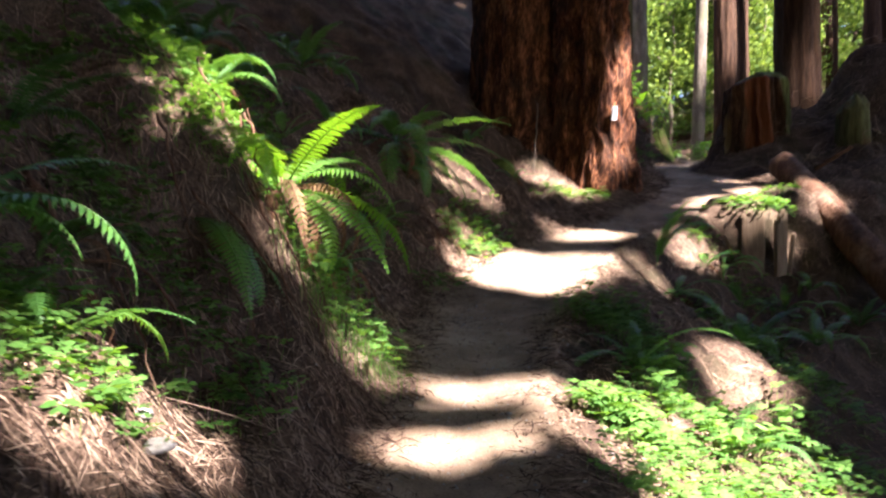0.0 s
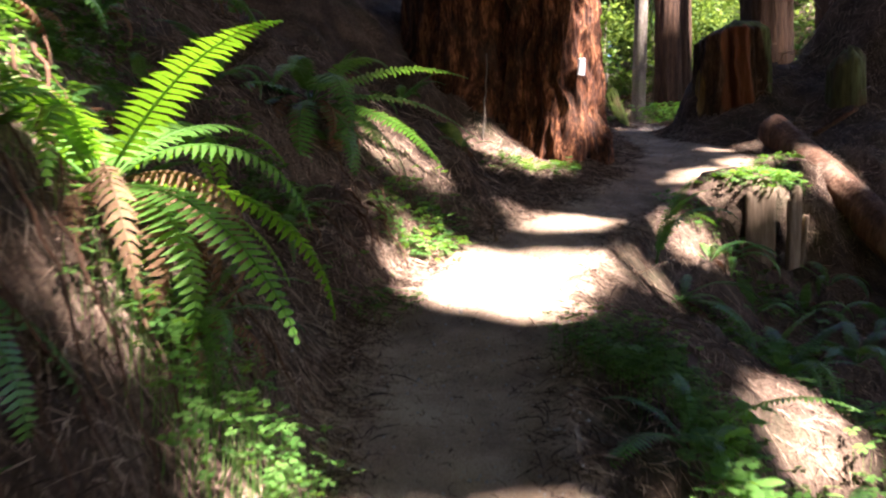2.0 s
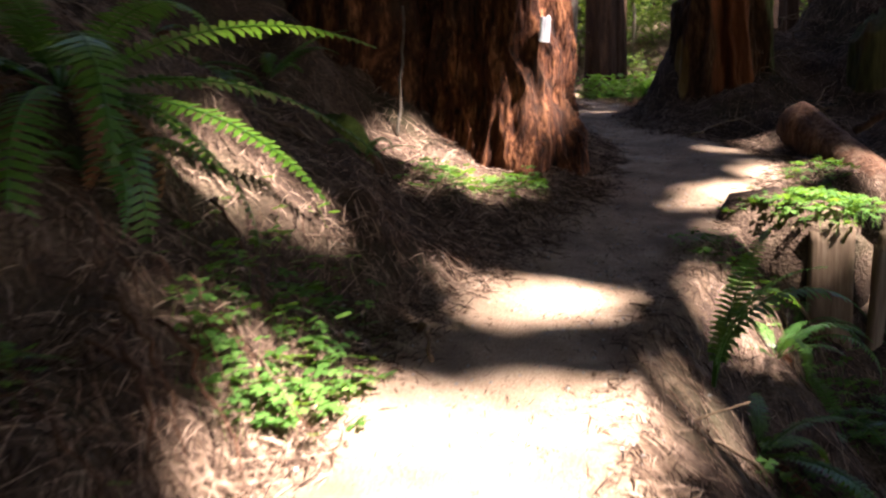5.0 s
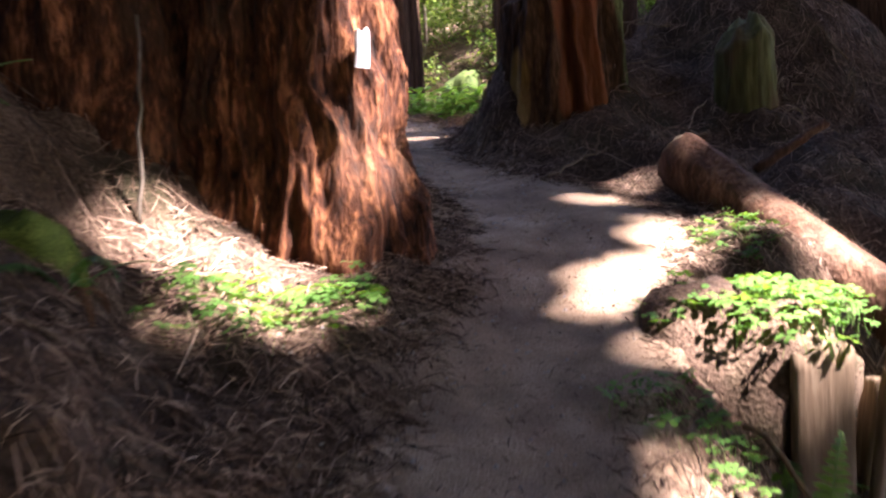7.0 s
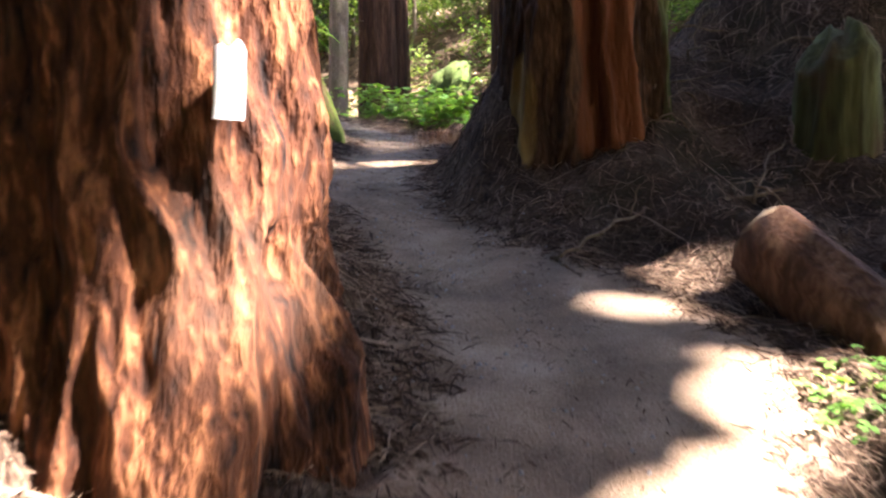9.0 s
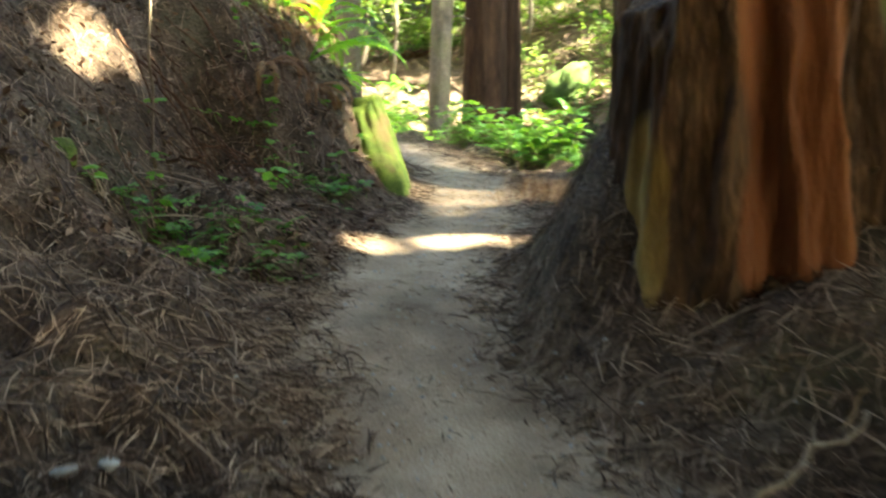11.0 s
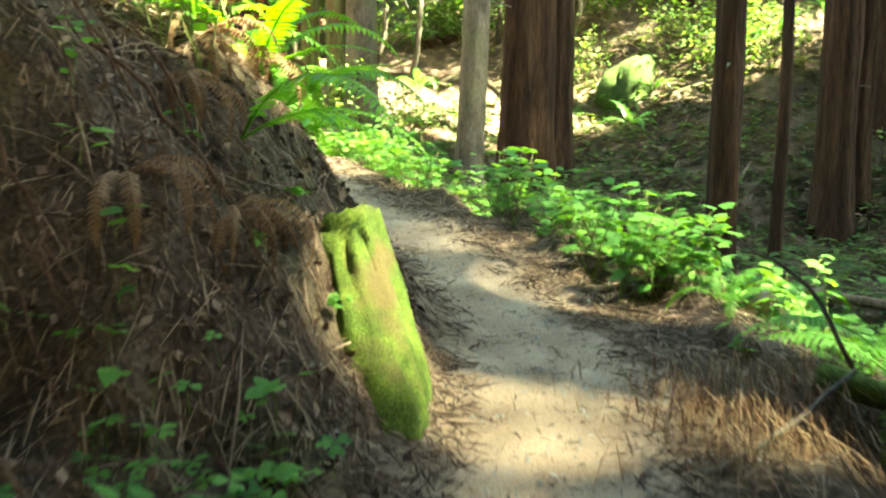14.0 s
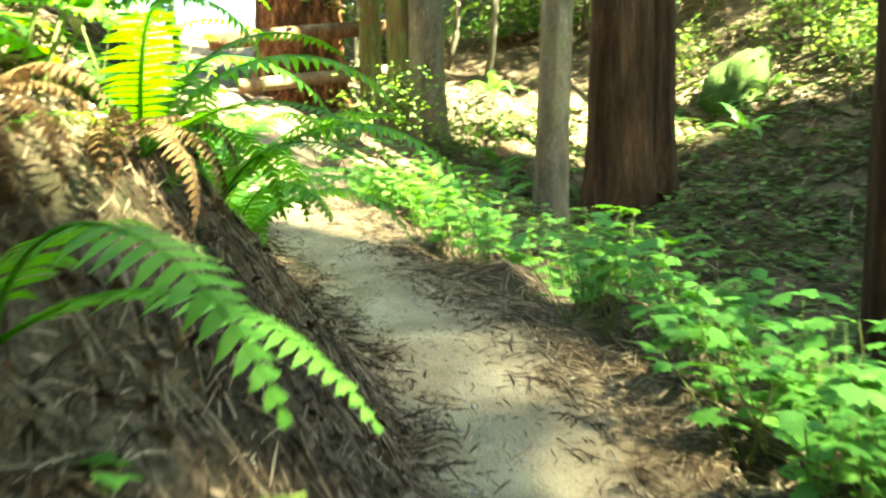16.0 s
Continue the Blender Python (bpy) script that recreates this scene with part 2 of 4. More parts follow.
# ---- the lie of the land ----
TRAIL = [(-12, -0.5, -1.6), (-4, -0.1, -0.6), (0, 0.0, 0.0), (2, 0.0, 0.27), (4, 0.0, 0.52), (5.8, 0.2, 0.87), (7.15, 0.38, 1.15), (8.2, 0.84, 1.4),
         (9.4, 1.2, 1.67), (10.2, 1.62, 1.86), (11.1, 2.2, 2.08), (12, 2.78, 2.33), (13, 3.32, 2.65), (14, 3.62, 2.87), (15.1, 3.84, 3.05),
         (16.2, 4.06, 3.28), (16.9, 4.36, 3.37), (17.6, 4.72, 3.48), (18.4, 5.05, 3.6), (19.2, 5.33, 3.7), (20, 5.42, 3.81), (21.3, 5.38, 3.98),
         (22.6, 5.1, 4.17), (23.6, 4.77, 4.3), (24.8, 4.55, 4.47), (28, 4.0, 4.9), (36, 2.5, 6.0), (60, 0, 9)]
_ty = np.linspace(-12, 60, 721)
_k = np.exp(-np.linspace(-2, 2, 13) ** 2)
_k /= _k.sum()


def _smooth(col):
    v = np.interp(_ty, [r[0] for r in TRAIL], [r[col] for r in TRAIL])
    return np.convolve(np.pad(v, 6, mode="edge"), _k, "valid")


_tx, _tz = _smooth(1), _smooth(2)
_slope = np.gradient(_tx, _ty)
LEFT_D = [0, 0.5, 1.0, 1.5, 2.5, 4, 8, 16]
LEFT = {-12: (0, .3, .7, 1.2, 2.1, 3.2, 5.6, 10), 4: (0, .38, .9, 1.4, 2.2, 3.2, 5.6, 10), 5.7: (0, .78, 1.6, 2.0, 2.5, 3.3, 5.6, 10), 7: (0, .5, 1.1, 1.6, 2.3, 3.2, 5.6, 10), 8.5: (0, .42, .95, 1.4, 2.2, 3.2, 5.6, 10), 10: (0, .36, .85, 1.42, 2.3, 3.2, 5.6, 10),
        12.4: (0, .1, .22, .38, 1.0, 2.3, 5, 10), 14: (0, .12, .3, .5, 1.2, 2.4, 5, 10), 16.5: (0, .1, .28, .7, 1.7, 2.8, 5, 10),
        18: (0, .15, .42, .9, 1.9, 2.9, 5.3, 10), 19.4: (0, .6, 1.25, 1.75, 2.5, 3.4, 5.5, 10), 21: (0, .65, 1.25, 1.7, 2.4, 3.3, 5.5, 10), 23: (0, .45, .9, 1.3, 2.1, 3, 5.5, 10), 27: (0, .3, .7, 1.1, 1.9, 2.8, 5, 9)}
RIGHT_D = [0, 0.4, 1, 2, 4, 7, 12, 20, 45]
RIGHT = {-12: (0, -.15, -.5, -1.2, -2.4, -3.5, -4.5, -4, 4), 7.5: (0, -.15, -.5, -1.1, -2.1, -3, -3.5, -2, 6), 9: (0, -.28, -.75, -1.35, -2.2, -3, -3.5, -2, 6), 10.8: (0, -.3, -.8, -1.2, -1.6, -1.6, -1.2, 0, 8),
         11.6: (0, -.25, -.6, -.9, -1.0, -.8, -.4, .5, 8), 12.3: (0, 0, -.12, -.3, -.1, .2, .8, 2, 9), 13.5: (0, .02, .1, .25, .5, .8, 1.2, 2.2, 9), 14.5: (0, .08, .24, .42, .7, .9, 1.3, 2.4, 9), 14.95: (0, .3, .52, .62, .75, .9, 1.3, 2.4, 9),
         15.3: (0, .5, .62, .62, .65, .8, 1.2, 2.2, 9), 15.8: (0, .85, .85, .7, .6, .5, .8, 1.8, 9), 16.3: (0, .7, .8, .6, .4, .3, .6, 1.5, 9), 16.8: (0, .2, .35, .25, .1, 0, .4, 1.3, 9), 17.3: (0, .03, .06, 0, -.3, -.4, .2, 1.2, 8.5),
         18: (0, 0, -.1, -.4, -.9, -1.2, -.8, .8, 8), 21: (0, -.05, -.3, -.7, -1.3, -1.4, -.6, 1, 8), 26: (0, -.1, -.4, -.8, -1.4, -1.3, .0, 2, 9),
         30: (0, -.2, -.5, -.9, -1.4, -.7, 1.5, 4, 11), 36: (0, -.1, -.2, -.3, -.2, .6, 2.5, 6, 14)}


def _table(tab, ds, y, d):
    ys = list(tab)
    cols = np.stack([np.interp(y, ys, [tab[k][i] for k in ys]) for i in range(len(ds))])
    out = np.zeros_like(d)
    for i in range(len(ds) - 1):
        f = np.clip((d - ds[i]) / (ds[i + 1] - ds[i]), 0, 1)
        out += f * (cols[i + 1] - cols[i])
    return out


def lateral(x, y):
    """Signed distance from the trail's middle, to its right."""
    slope = np.interp(y, _ty, _slope)
    return (x - np.interp(y, _ty, _tx)) / np.sqrt(1 + slope * slope)


HALF_LEFT = {-12: .48, 5: .48, 7: .58, 8.6: .82, 9.6: .62, 11: .42, 13: .34, 15: .45, 16.5: .58, 18: .54, 20: .42, 24: .38}
HALF_RIGHT = {-12: .48, 9: .5, 10.5: .56, 11.5: .8, 12.3: 1.02, 13: 1.2, 13.8: 1.1, 14.6: .6, 15.5: .42, 17: .45, 19: .54, 21: .4, 24: .38}


def halves(y):
    """How far the trodden dirt reaches to the left and to the right of the trail's middle."""
    return tuple(np.interp(y, list(h), list(h.values())) for h in (HALF_LEFT, HALF_RIGHT))


def beyond(u, y):
    """Distance past the trail's edge (negative on the trail)."""
    left, right = halves(y)
    return np.where(u < 0, -u - left, u - right)




def height(x, y, rough=True):
    x, y = np.asarray(x, float), np.asarray(y, float)
    u = lateral(x, y) + 0.22 * (vnoise(x * 1.3, y * 1.3, 5) - 0.5)
    z = np.interp(y, _ty, _tz) + _table(LEFT, LEFT_D, y, np.maximum(-u - halves(y)[0], 0)) + _table(RIGHT, RIGHT_D, y, np.maximum(u - halves(y)[1], 0))
    off = np.clip(beyond(u, y) / 0.5, 0, 1)
    z = z + 0.03 * (np.minimum(np.abs(u) / 0.5, 1) ** 2 - 1)
    z = z + (0.02 + 0.13 * off) * (vnoise(x * 1.7, y * 1.7, 1) - 0.5) * 2 + (0.004 + 0.075 * off) * (vnoise(x * 3.6, y * 3.6, 7) - 0.5) * 2 + 0.35 * np.clip(np.abs(u) / 6 - 0.3, 0, 1) * (vnoise(x * 0.35, y * 0.35, 2) - 0.5) * 2
    z = z + 1.6 * np.exp(-((x - 7.7) / 1.15) ** 2 - ((y - 15.7) / 1.0) ** 2)
    z = z - 0.42 * np.exp(-((x - 3.2) / 0.36) ** 2 - ((y - 18.4) / 0.42) ** 2)
    if rough:
        z = z + (0.006 + 0.035 * off) * (vnoise(x * 6, y * 6, 3) - 0.5) * 2 + (0.004 + 0.03 * off) * (vnoise(x * 14, y * 14, 4) - 0.5) * 2
    return z


_ts = np.gradient(_tx, _ty)
GRID = 0.05
_gx, _gy = np.meshgrid(np.arange(-12, 22, GRID), np.arange(-4, 48, GRID))
_heights = height(_gx, _gy).tolist()


def hz(x, y):
    """Height of the ground, from a fine grid near the trail."""
    i, j = (x + 12) / GRID, (y + 4) / GRID
    a, b = int(i), int(j)
    if i < 0 or j < 0 or b + 1 >= len(_heights) or a + 1 >= len(_heights[0]):
        return float(height(np.array([x]), np.array([y]))[0])
    fi, fj = i - a, j - b
    r0, r1 = _heights[b], _heights[b + 1]
    return (r0[a] * (1 - fi) + r0[a + 1] * fi) * (1 - fj) + (r1[a] * (1 - fi) + r1[a + 1] * fi) * fj


def ground_point(y, u):
    """The place u metres to the right of the trail's middle at y."""
    k = min(max((y + 12) * 10, 0), 719.0)
    i = int(k)
    f = k - i
    s = _ts[i] * (1 - f) + _ts[i + 1] * f
    x = float(_tx[i] * (1 - f) + _tx[i + 1] * f + u * math.sqrt(1 + s * s))
    return Vector((x, y, hz(x, y)))


# ---- ground and trail ----
def axis(lo, a, b, hi, step, grow=1.16):
    v = list(np.arange(a, b, step))
    s = step
    while v[-1] < hi:
        s *= grow
        v.append(v[-1] + s)
    s = step
    while v[0] > lo:
        s *= grow
        v.insert(0, v[0] - s)
    return np.array(v)


gx, gy = np.meshgrid(axis(-70, -3.5, 9.5, 110, 0.075), axis(-60, 1.5, 24, 130, 0.075))
_nx, _ny = gx.shape[1], gx.shape[0]
_idx = np.arange(_nx * _ny).reshape(_ny, _nx)
_quads = np.stack([_idx[:-1, :-1], _idx[:-1, 1:], _idx[1:, 1:], _idx[1:, :-1]], -1).reshape(-1, 4)
ground = new("ground", bpy.data.meshes.new("ground"))
ground.data.from_pydata(np.stack([gx.ravel(), gy.ravel(), height(gx.ravel(), gy.ravel())], 1).tolist(), [], _quads.tolist())
ground.data.polygons.foreach_set("use_smooth", [True] * len(ground.data.polygons))
ground.data.materials.append(M_DUFF)
_out = beyond(lateral(gx.ravel(), gy.ravel()), gy.ravel())
give(ground.data, "worn", np.clip(0.62 - _out / 0.55, 0, 1) * np.clip((30 - gy.ravel()) / 4, 0, 1))
tagged(ground, "steep forest floor covered in brown needle duff", "ground", kind="structure")

ty = np.arange(-8, 30, 0.06)
tu = np.linspace(-1.35, 1.35, 45)
TS, TY = np.meshgrid(tu, ty)
_hl, _hr = halves(TY)
TU = TS * np.where(TS < 0, _hl, _hr)
_s = np.interp(TY, _ty, np.gradient(_tx, _ty))
TX = np.interp(TY, _ty, _tx) + TU * np.sqrt(1 + _s * _s)
_past = beyond(TU, TY)
TZ = height(TX, TY, False) + 0.016 + 0.014 * (vnoise(TX * 5, TY * 5, 9) - 0.5) + 0.008 * (vnoise(TX * 13, TY * 13, 6) - 0.5) - 0.12 * np.clip((_past + 0.04 + 0.3 * (vnoise(TX * 4, TY * 4, 8) - 0.5)) / 0.3, 0, 1)
_idx = np.arange(TU.size).reshape(TU.shape)
_quads = np.stack([_idx[:-1, :-1], _idx[:-1, 1:], _idx[1:, 1:], _idx[1:, :-1]], -1).reshape(-1, 4)
trail = part("trail", mesh_of("trail", np.stack([TX.ravel(), TY.ravel(), TZ.ravel()], 1).tolist(), _quads.tolist()), M_DIRT)
give(trail.data, "littered", np.clip(0.45 + _past / 0.45, 0, 1))
tagged(trail, "narrow trodden dirt trail climbing along the slope", "trail", kind="structure")


# ---- building blocks for plants and wood ----
def tube(points, r0, r1, segs=6, rough=0.0):
    """A tapering, slightly knobbly tube along points; returns verts and faces."""
    pts = [Vector(p) for p in points]
    verts, faces = [], []
    up = Vector((0.31, 0.17, 0.93))
    for i, p in enumerate(pts):
        d = (pts[min(i + 1, len(pts) - 1)] - pts[max(i - 1, 0)]).normalized()
        a = d.cross(up).normalized()
        b = d.cross(a)
        r = r0 + (r1 - r0) * i / max(len(pts) - 1, 1)
        for k in range(segs):
            t = 2 * math.pi * k / segs
            q = r * (1 + rough * (random.random() - 0.5))
            verts.append(p + a * (q * math.cos(t)) + b * (q * math.sin(t)))
    for i in range(len(pts) - 1):
        for k in range(segs):
            k2 = (k + 1) % segs
            faces.append((i * segs + k, i * segs + k2, (i + 1) * segs + k2, (i + 1) * segs + k))
    n = len(pts) - 1
    faces += [tuple(range(segs))[::-1], tuple(n * segs + k for k in range(segs))]
    return verts, faces


def bend(a, b, n=8, sag=0.0, wob=0.03):
    a, b = Vector(a), Vector(b)
    out = []
    for i in range(n + 1):
        t = i / n
        p = a.lerp(b, t) + Vector((rnd(-wob, wob), rnd(-wob, wob), rnd(-wob, wob) * 0.5))
        p.z += sag * 4 * t * (1 - t)
        out.append(p)
    return out


def joined(pieces):
    verts, faces = [], []
    for v, f in pieces:
        o = len(verts)
        verts += v
        faces += [tuple(i + o for i in q) for q in f]
    return verts, faces


def frond_mesh(name, pairs=30, arch=0.75, wide=0.15, droop=0.25):
    """One fern frond of unit length, rising from the origin and arching over towards +y."""
    n, pts, p = 16, [], Vector((0, 0, 0))
    for i in range(n + 1):
        t = i / n
        pts.append(p.copy())
        a = radians(62) - arch * 2.0 * t ** 1.3
        p = p + Vector((0, math.cos(a), math.sin(a))) / n
    verts, faces = tube(pts, 0.008, 0.0022, 4)

    def along(t):
        k = min(t, 0.9999) * n
        i = int(k)
        return pts[i].lerp(pts[i + 1], k - i), (pts[i + 1] - pts[i]).normalized()
    for j in range(pairs):
        t = 0.14 + 0.85 * j / (pairs - 1)
        c, d = along(t)
        ln = wide * min(1.0, 0.45 + 2.6 * (t - 0.1)) * (1 - max(0, (t - 0.42) / 0.58) ** 1.5 * 0.93)
        w = 0.33 / pairs
        nrm = Vector((1, 0, 0)).cross(d)
        for side in (-1, 1):
            out = (Vector((side, 0, 0)) + d * 0.28 - nrm * -rnd(-0.05, 0.1)).normalized()
            dr = Vector((0, 0, -droop * ln * rnd(0.5, 1.3)))
            o = len(verts)
            tip = c + out * ln * rnd(0.9, 1.08) + dr
            mid = c + out * ln * 0.5 + dr * 0.25
            verts += [c - d * w, c + d * w * 0.9, mid + d * w * 1.05, tip, mid - d * w * 0.95]
            faces += [(o, o + 1, o + 2, o + 4), (o + 4, o + 2, o + 3)]
    return mesh_of(name, verts, faces)


FRONDS = [frond_mesh("frond", 30, 0.7, 0.115), frond_mesh("frond", 32, 0.9, 0.11), frond_mesh("frond", 27, 1.1, 0.125, 0.4), frond_mesh("frond", 30, 0.5, 0.105, 0.2), frond_mesh("frond", 28, 1.25, 0.115, 0.5)]
FRONDS_DRY = [frond_mesh("dead_frond", 24, 1.5, 0.09, 0.8), frond_mesh("dead_frond", 22, 1.3, 0.08, 0.9)]
FRONDS_FRESH = [_f.copy() for _f in FRONDS]
for _f in FRONDS_FRESH:
    _f.materials.append(M_FRESH)
for _f in FRONDS:
    _f.materials.append(M_FERN)
for _f in FRONDS_DRY:
    _f.materials.append(M_FERN_DRY)


def fern(x, y, n, length, label, dead=0, towards=None, spread=360.0, lift=0.0, z=None, tilt=(-34, 6), fresh=False):
    root = new("sword_fern")
    root.location = (x, y, (hz(x, y) if z is None else z) + lift)
    tagged(root, label, "fern")
    a0 = rnd(0, 360) if towards is None else towards - spread / 2
    for i in range(n + dead):
        dry = i >= n
        me = random.choice(FRONDS_DRY if dry else FRONDS_FRESH if fresh else FRONDS)
        az = a0 + spread * ((i - n) / dead if dry else i / n) + rnd(-14, 14)
        s = length * rnd(0.72, 1.1) * (0.8 if dry else 1)
        m = pose(0, 0, 0, 0, 0, az) @ pose(0, 0.015, 0, rnd(*tilt) - (20 if dry else 0), rnd(-12, 12), 0) @ Matrix.Scale(s, 4)
        part("dead_frond" if dry else "frond", me, None, root, "dry rust-brown frond" if dry else "", m)
    return root


def leaf_shape(kind):
    """Outline of a leaf of unit length along +y, slightly folded and cupped; verts, faces."""
    if kind == "sorrel":
        verts, faces = [Vector((0, 0, 0))], []
        for k in range(3):
            a = radians(120 * k)
            r = Matrix.Rotation(a, 3, "Z")
            o = len(verts)
            verts += [r @ Vector(v) for v in ((-0.42, 0.5, -0.05), (-0.3, 0.85, -0.1), (0, 0.7, 0.02), (0.3, 0.85, -0.1), (0.42, 0.5, -0.05))]
            faces += [(0, o + 2, o + 1, o), (0, o + 4, o + 3, o + 2)]
        return verts, faces
    if kind == "maple":
        pts = [(0, 0, 0), (0.2, -0.06, 0), (0.42, 0.05, -0.05), (0.36, 0.22, -0.02), (0.56, 0.42, -0.1), (0.34, 0.48, -0.03), (0.3, 0.66, -0.06), (0.14, 0.7, -0.03), (0, 1, -0.12)]
    else:
        pts = [(0, 0, 0), (0.2, 0.12, -0.02), (0.33, 0.35, -0.05), (0.29, 0.6, -0.06), (0.15, 0.84, -0.08), (0, 1, -0.13)]
    verts, faces = [Vector(p) for p in pts], []
    n = len(pts)
    mid = Vector((0, 0.45, 0.04))
    verts.append(mid)
    verts += [Vector((-p[0], p[1], p[2])) for p in pts[1:-1]]
    right = list(range(n))
    left = [0] + list(range(n + 1, n + 1 + n - 2)) + [n - 1]
    for k in range(n - 1):
        faces.append((n, right[k + 1], right[k])[::-1])
        faces.append((n, left[k], left[k + 1])[::-1])
    return verts, faces


def sorrel(y, u, radius, count, size=0.035, tall=0.10, name="sorrel_patch", label="low patch of green three-leaved redwood sorrel", z0=None, xy=None):
    """A patch of three-leaved plants, each leaf on its thin stalk."""
    c = ground_point(y, u) if xy is None else Vector((*xy, 0))
    verts, faces = [], []
    lv, lf = leaf_shape("sorrel")
    for _ in range(count):
        a, r = rnd(0, 6.283), radius * math.sqrt(random.random()) * rnd(0.6, 1.15)
        x, yy = c.x + r * math.cos(a) * 1.1, c.y + r * math.sin(a)
        g = hz(x, yy) if z0 is None else max(hz(x, yy), z0 - 0.5 * r * r)
        h, s = tall * rnd(0.4, 1.2), size * rnd(0.8, 1.7)
        dx, dy = rnd(-0.03, 0.03), rnd(-0.03, 0.03)
        m = Matrix.Translation((x + dx, yy + dy, g + h)) @ Euler((rnd(-0.4, 0.4), rnd(-0.4, 0.4), rnd(0, 6.3))).to_matrix().to_4x4() @ Matrix.Scale(s, 4)
        o = len(verts)
        verts += [m @ v for v in lv]
        faces += [tuple(i + o for i in f) for f in lf]
        o = len(verts)
        verts += [Vector((x - 0.0015, yy, g - 0.01)), Vector((x + 0.0015, yy, g - 0.01)), Vector((x + dx, yy + dy, g + h))]
        faces.append((o, o + 1, o + 2))
    return tagged(part(name, mesh_of(name, verts, faces), M_SORREL), label, "plant", kind="stuff")


LEAVES = []
for _k in ("maple", "oval"):
    _v, _f = leaf_shape(_k)
    LEAVES.append(mesh_of("leaf", _v, _f))
    LEAVES[-1].materials.append(M_SHRUB)


def shrub(x, y, tall, n, label, leaf=0.11, kind=0, name="berry_bush", stems=3, group=""):
    root = new(name)
    root.location = (x, y, hz(x, y))
    tagged(root, label, "bush", group)
    pieces, tips = [], []
    for k in range(stems):
        a = rnd(0, 6.283)
        end = Vector((math.cos(a) * tall * rnd(0.2, 0.55), math.sin(a) * tall * rnd(0.2, 0.55), tall * rnd(0.65, 1.0)))
        pts = bend((0, 0, -0.03), end, 5, 0.02, 0.012)
        pieces.append(tube(pts, 0.005, 0.002, 4))
        tips.append(pts)
    part("stem", mesh_of("stem", *joined(pieces)), M_STEM, root)
    for i in range(n):
        pts = random.choice(tips)
        p = pts[random.choice((2, 3, 4, 4, 5, 5))]
        s = leaf * rnd(0.65, 1.3)
        m = Matrix.Translation(p) @ Euler((0, 0, rnd(0, 6.283))).to_matrix().to_4x4() @ pose(0, rnd(0.01, 0.05), 0, rnd(-30, 22), rnd(-22, 22), 0) @ Matrix.Scale(s, 4)
        part("leaf", LEAVES[kind], None, root, m=m)
    return root


def branch(name, a, b, r0, r1, label, mat=None, sag=0.0, n=9, wob=0.03, twigs=0):
    v, f = tube(bend(a, b, n, sag, wob), r0, r1, 7, 0.25)
    root = tagged(part(name, mesh_of(name, v, f), mat or M_WOOD), label, "branch")
    for _ in range(twigs):
        p = Vector(a).lerp(Vector(b), rnd(0.3, 0.9)) + Vector((0, 0, sag * 0.8))
        q = p + Vector((rnd(-0.3, 0.3), rnd(-0.3, 0.3), rnd(0.0, 0.2)))
        v, f = tube(bend(p, q, 4, 0, 0.01), r1 * 0.9, 0.003, 5)
        part("side_twig", mesh_of("side_twig", v, f), mat or M_WOOD, root)
    return root


def log_mesh(name, a, b, r0, r1, segs=28, n=26, rough=0.02):
    """A fallen log with a bark relief and sawn ends; verts in world places."""
    a, b = Vector(a), Vector(b)
    d = (b - a).normalized()
    s = d.cross(Vector((0, 0, 1))).normalized()
    u = s.cross(d)
    verts, faces = [], []
    for i in range(n + 1):
        t = i / n
        for k in range(segs):
            w = 2 * math.pi * k / segs
            q = r0 + (r1 - r0) * t + rough * (noise.noise(Vector((math.cos(w) * 3, math.sin(w) * 3, t * 3 + a.x))) + 0.6 * noise.noise(Vector((math.cos(w) * 8, math.sin(w) * 8, t * 5))))
            e = rnd(-0.008, 0.008) if i in (0, n) else 0
            verts.append(a.lerp(b, t) + d * e + s * q * math.cos(w) + u * q * math.sin(w))
    for i in range(n):
        for k in range(segs):
            k2 = (k + 1) % segs
            faces.append((i * segs + k, i * segs + k2, (i + 1) * segs + k2, (i + 1) * segs + k))
    for i, rev in ((0, True), (n, False)):
        ring = [i * segs + k for k in range(segs)]
        verts.append(a if i == 0 else b)
        c = len(verts) - 1
        for k in range(segs):
            t = (c, ring[k], ring[(k + 1) % segs])
            faces.append(t[::-1] if rev else t)
    return mesh_of(name, verts, faces)


def lump_mesh(name, r, seed, flat=0.7, rough=0.25, sub=3):
    bm = bmesh.new()
    bmesh.ops.create_icosphere(bm, subdivisions=sub, radius=1)
    for v in bm.verts:
        k = 1 + rough * noise.noise(v.co * 1.4 + Vector((seed, 0, 0))) + rough * 0.5 * noise.noise(v.co * 3.5 + Vector((0, seed, 0)))
        v.co = Vector((v.co.x * r[0], v.co.y * r[1], v.co.z * r[2])) * k
    me = bpy.data.meshes.new(name)
    bm.to_mesh(me)
    bm.free()
    me.polygons.foreach_set("use_smooth", [True] * len(me.polygons))
    return me


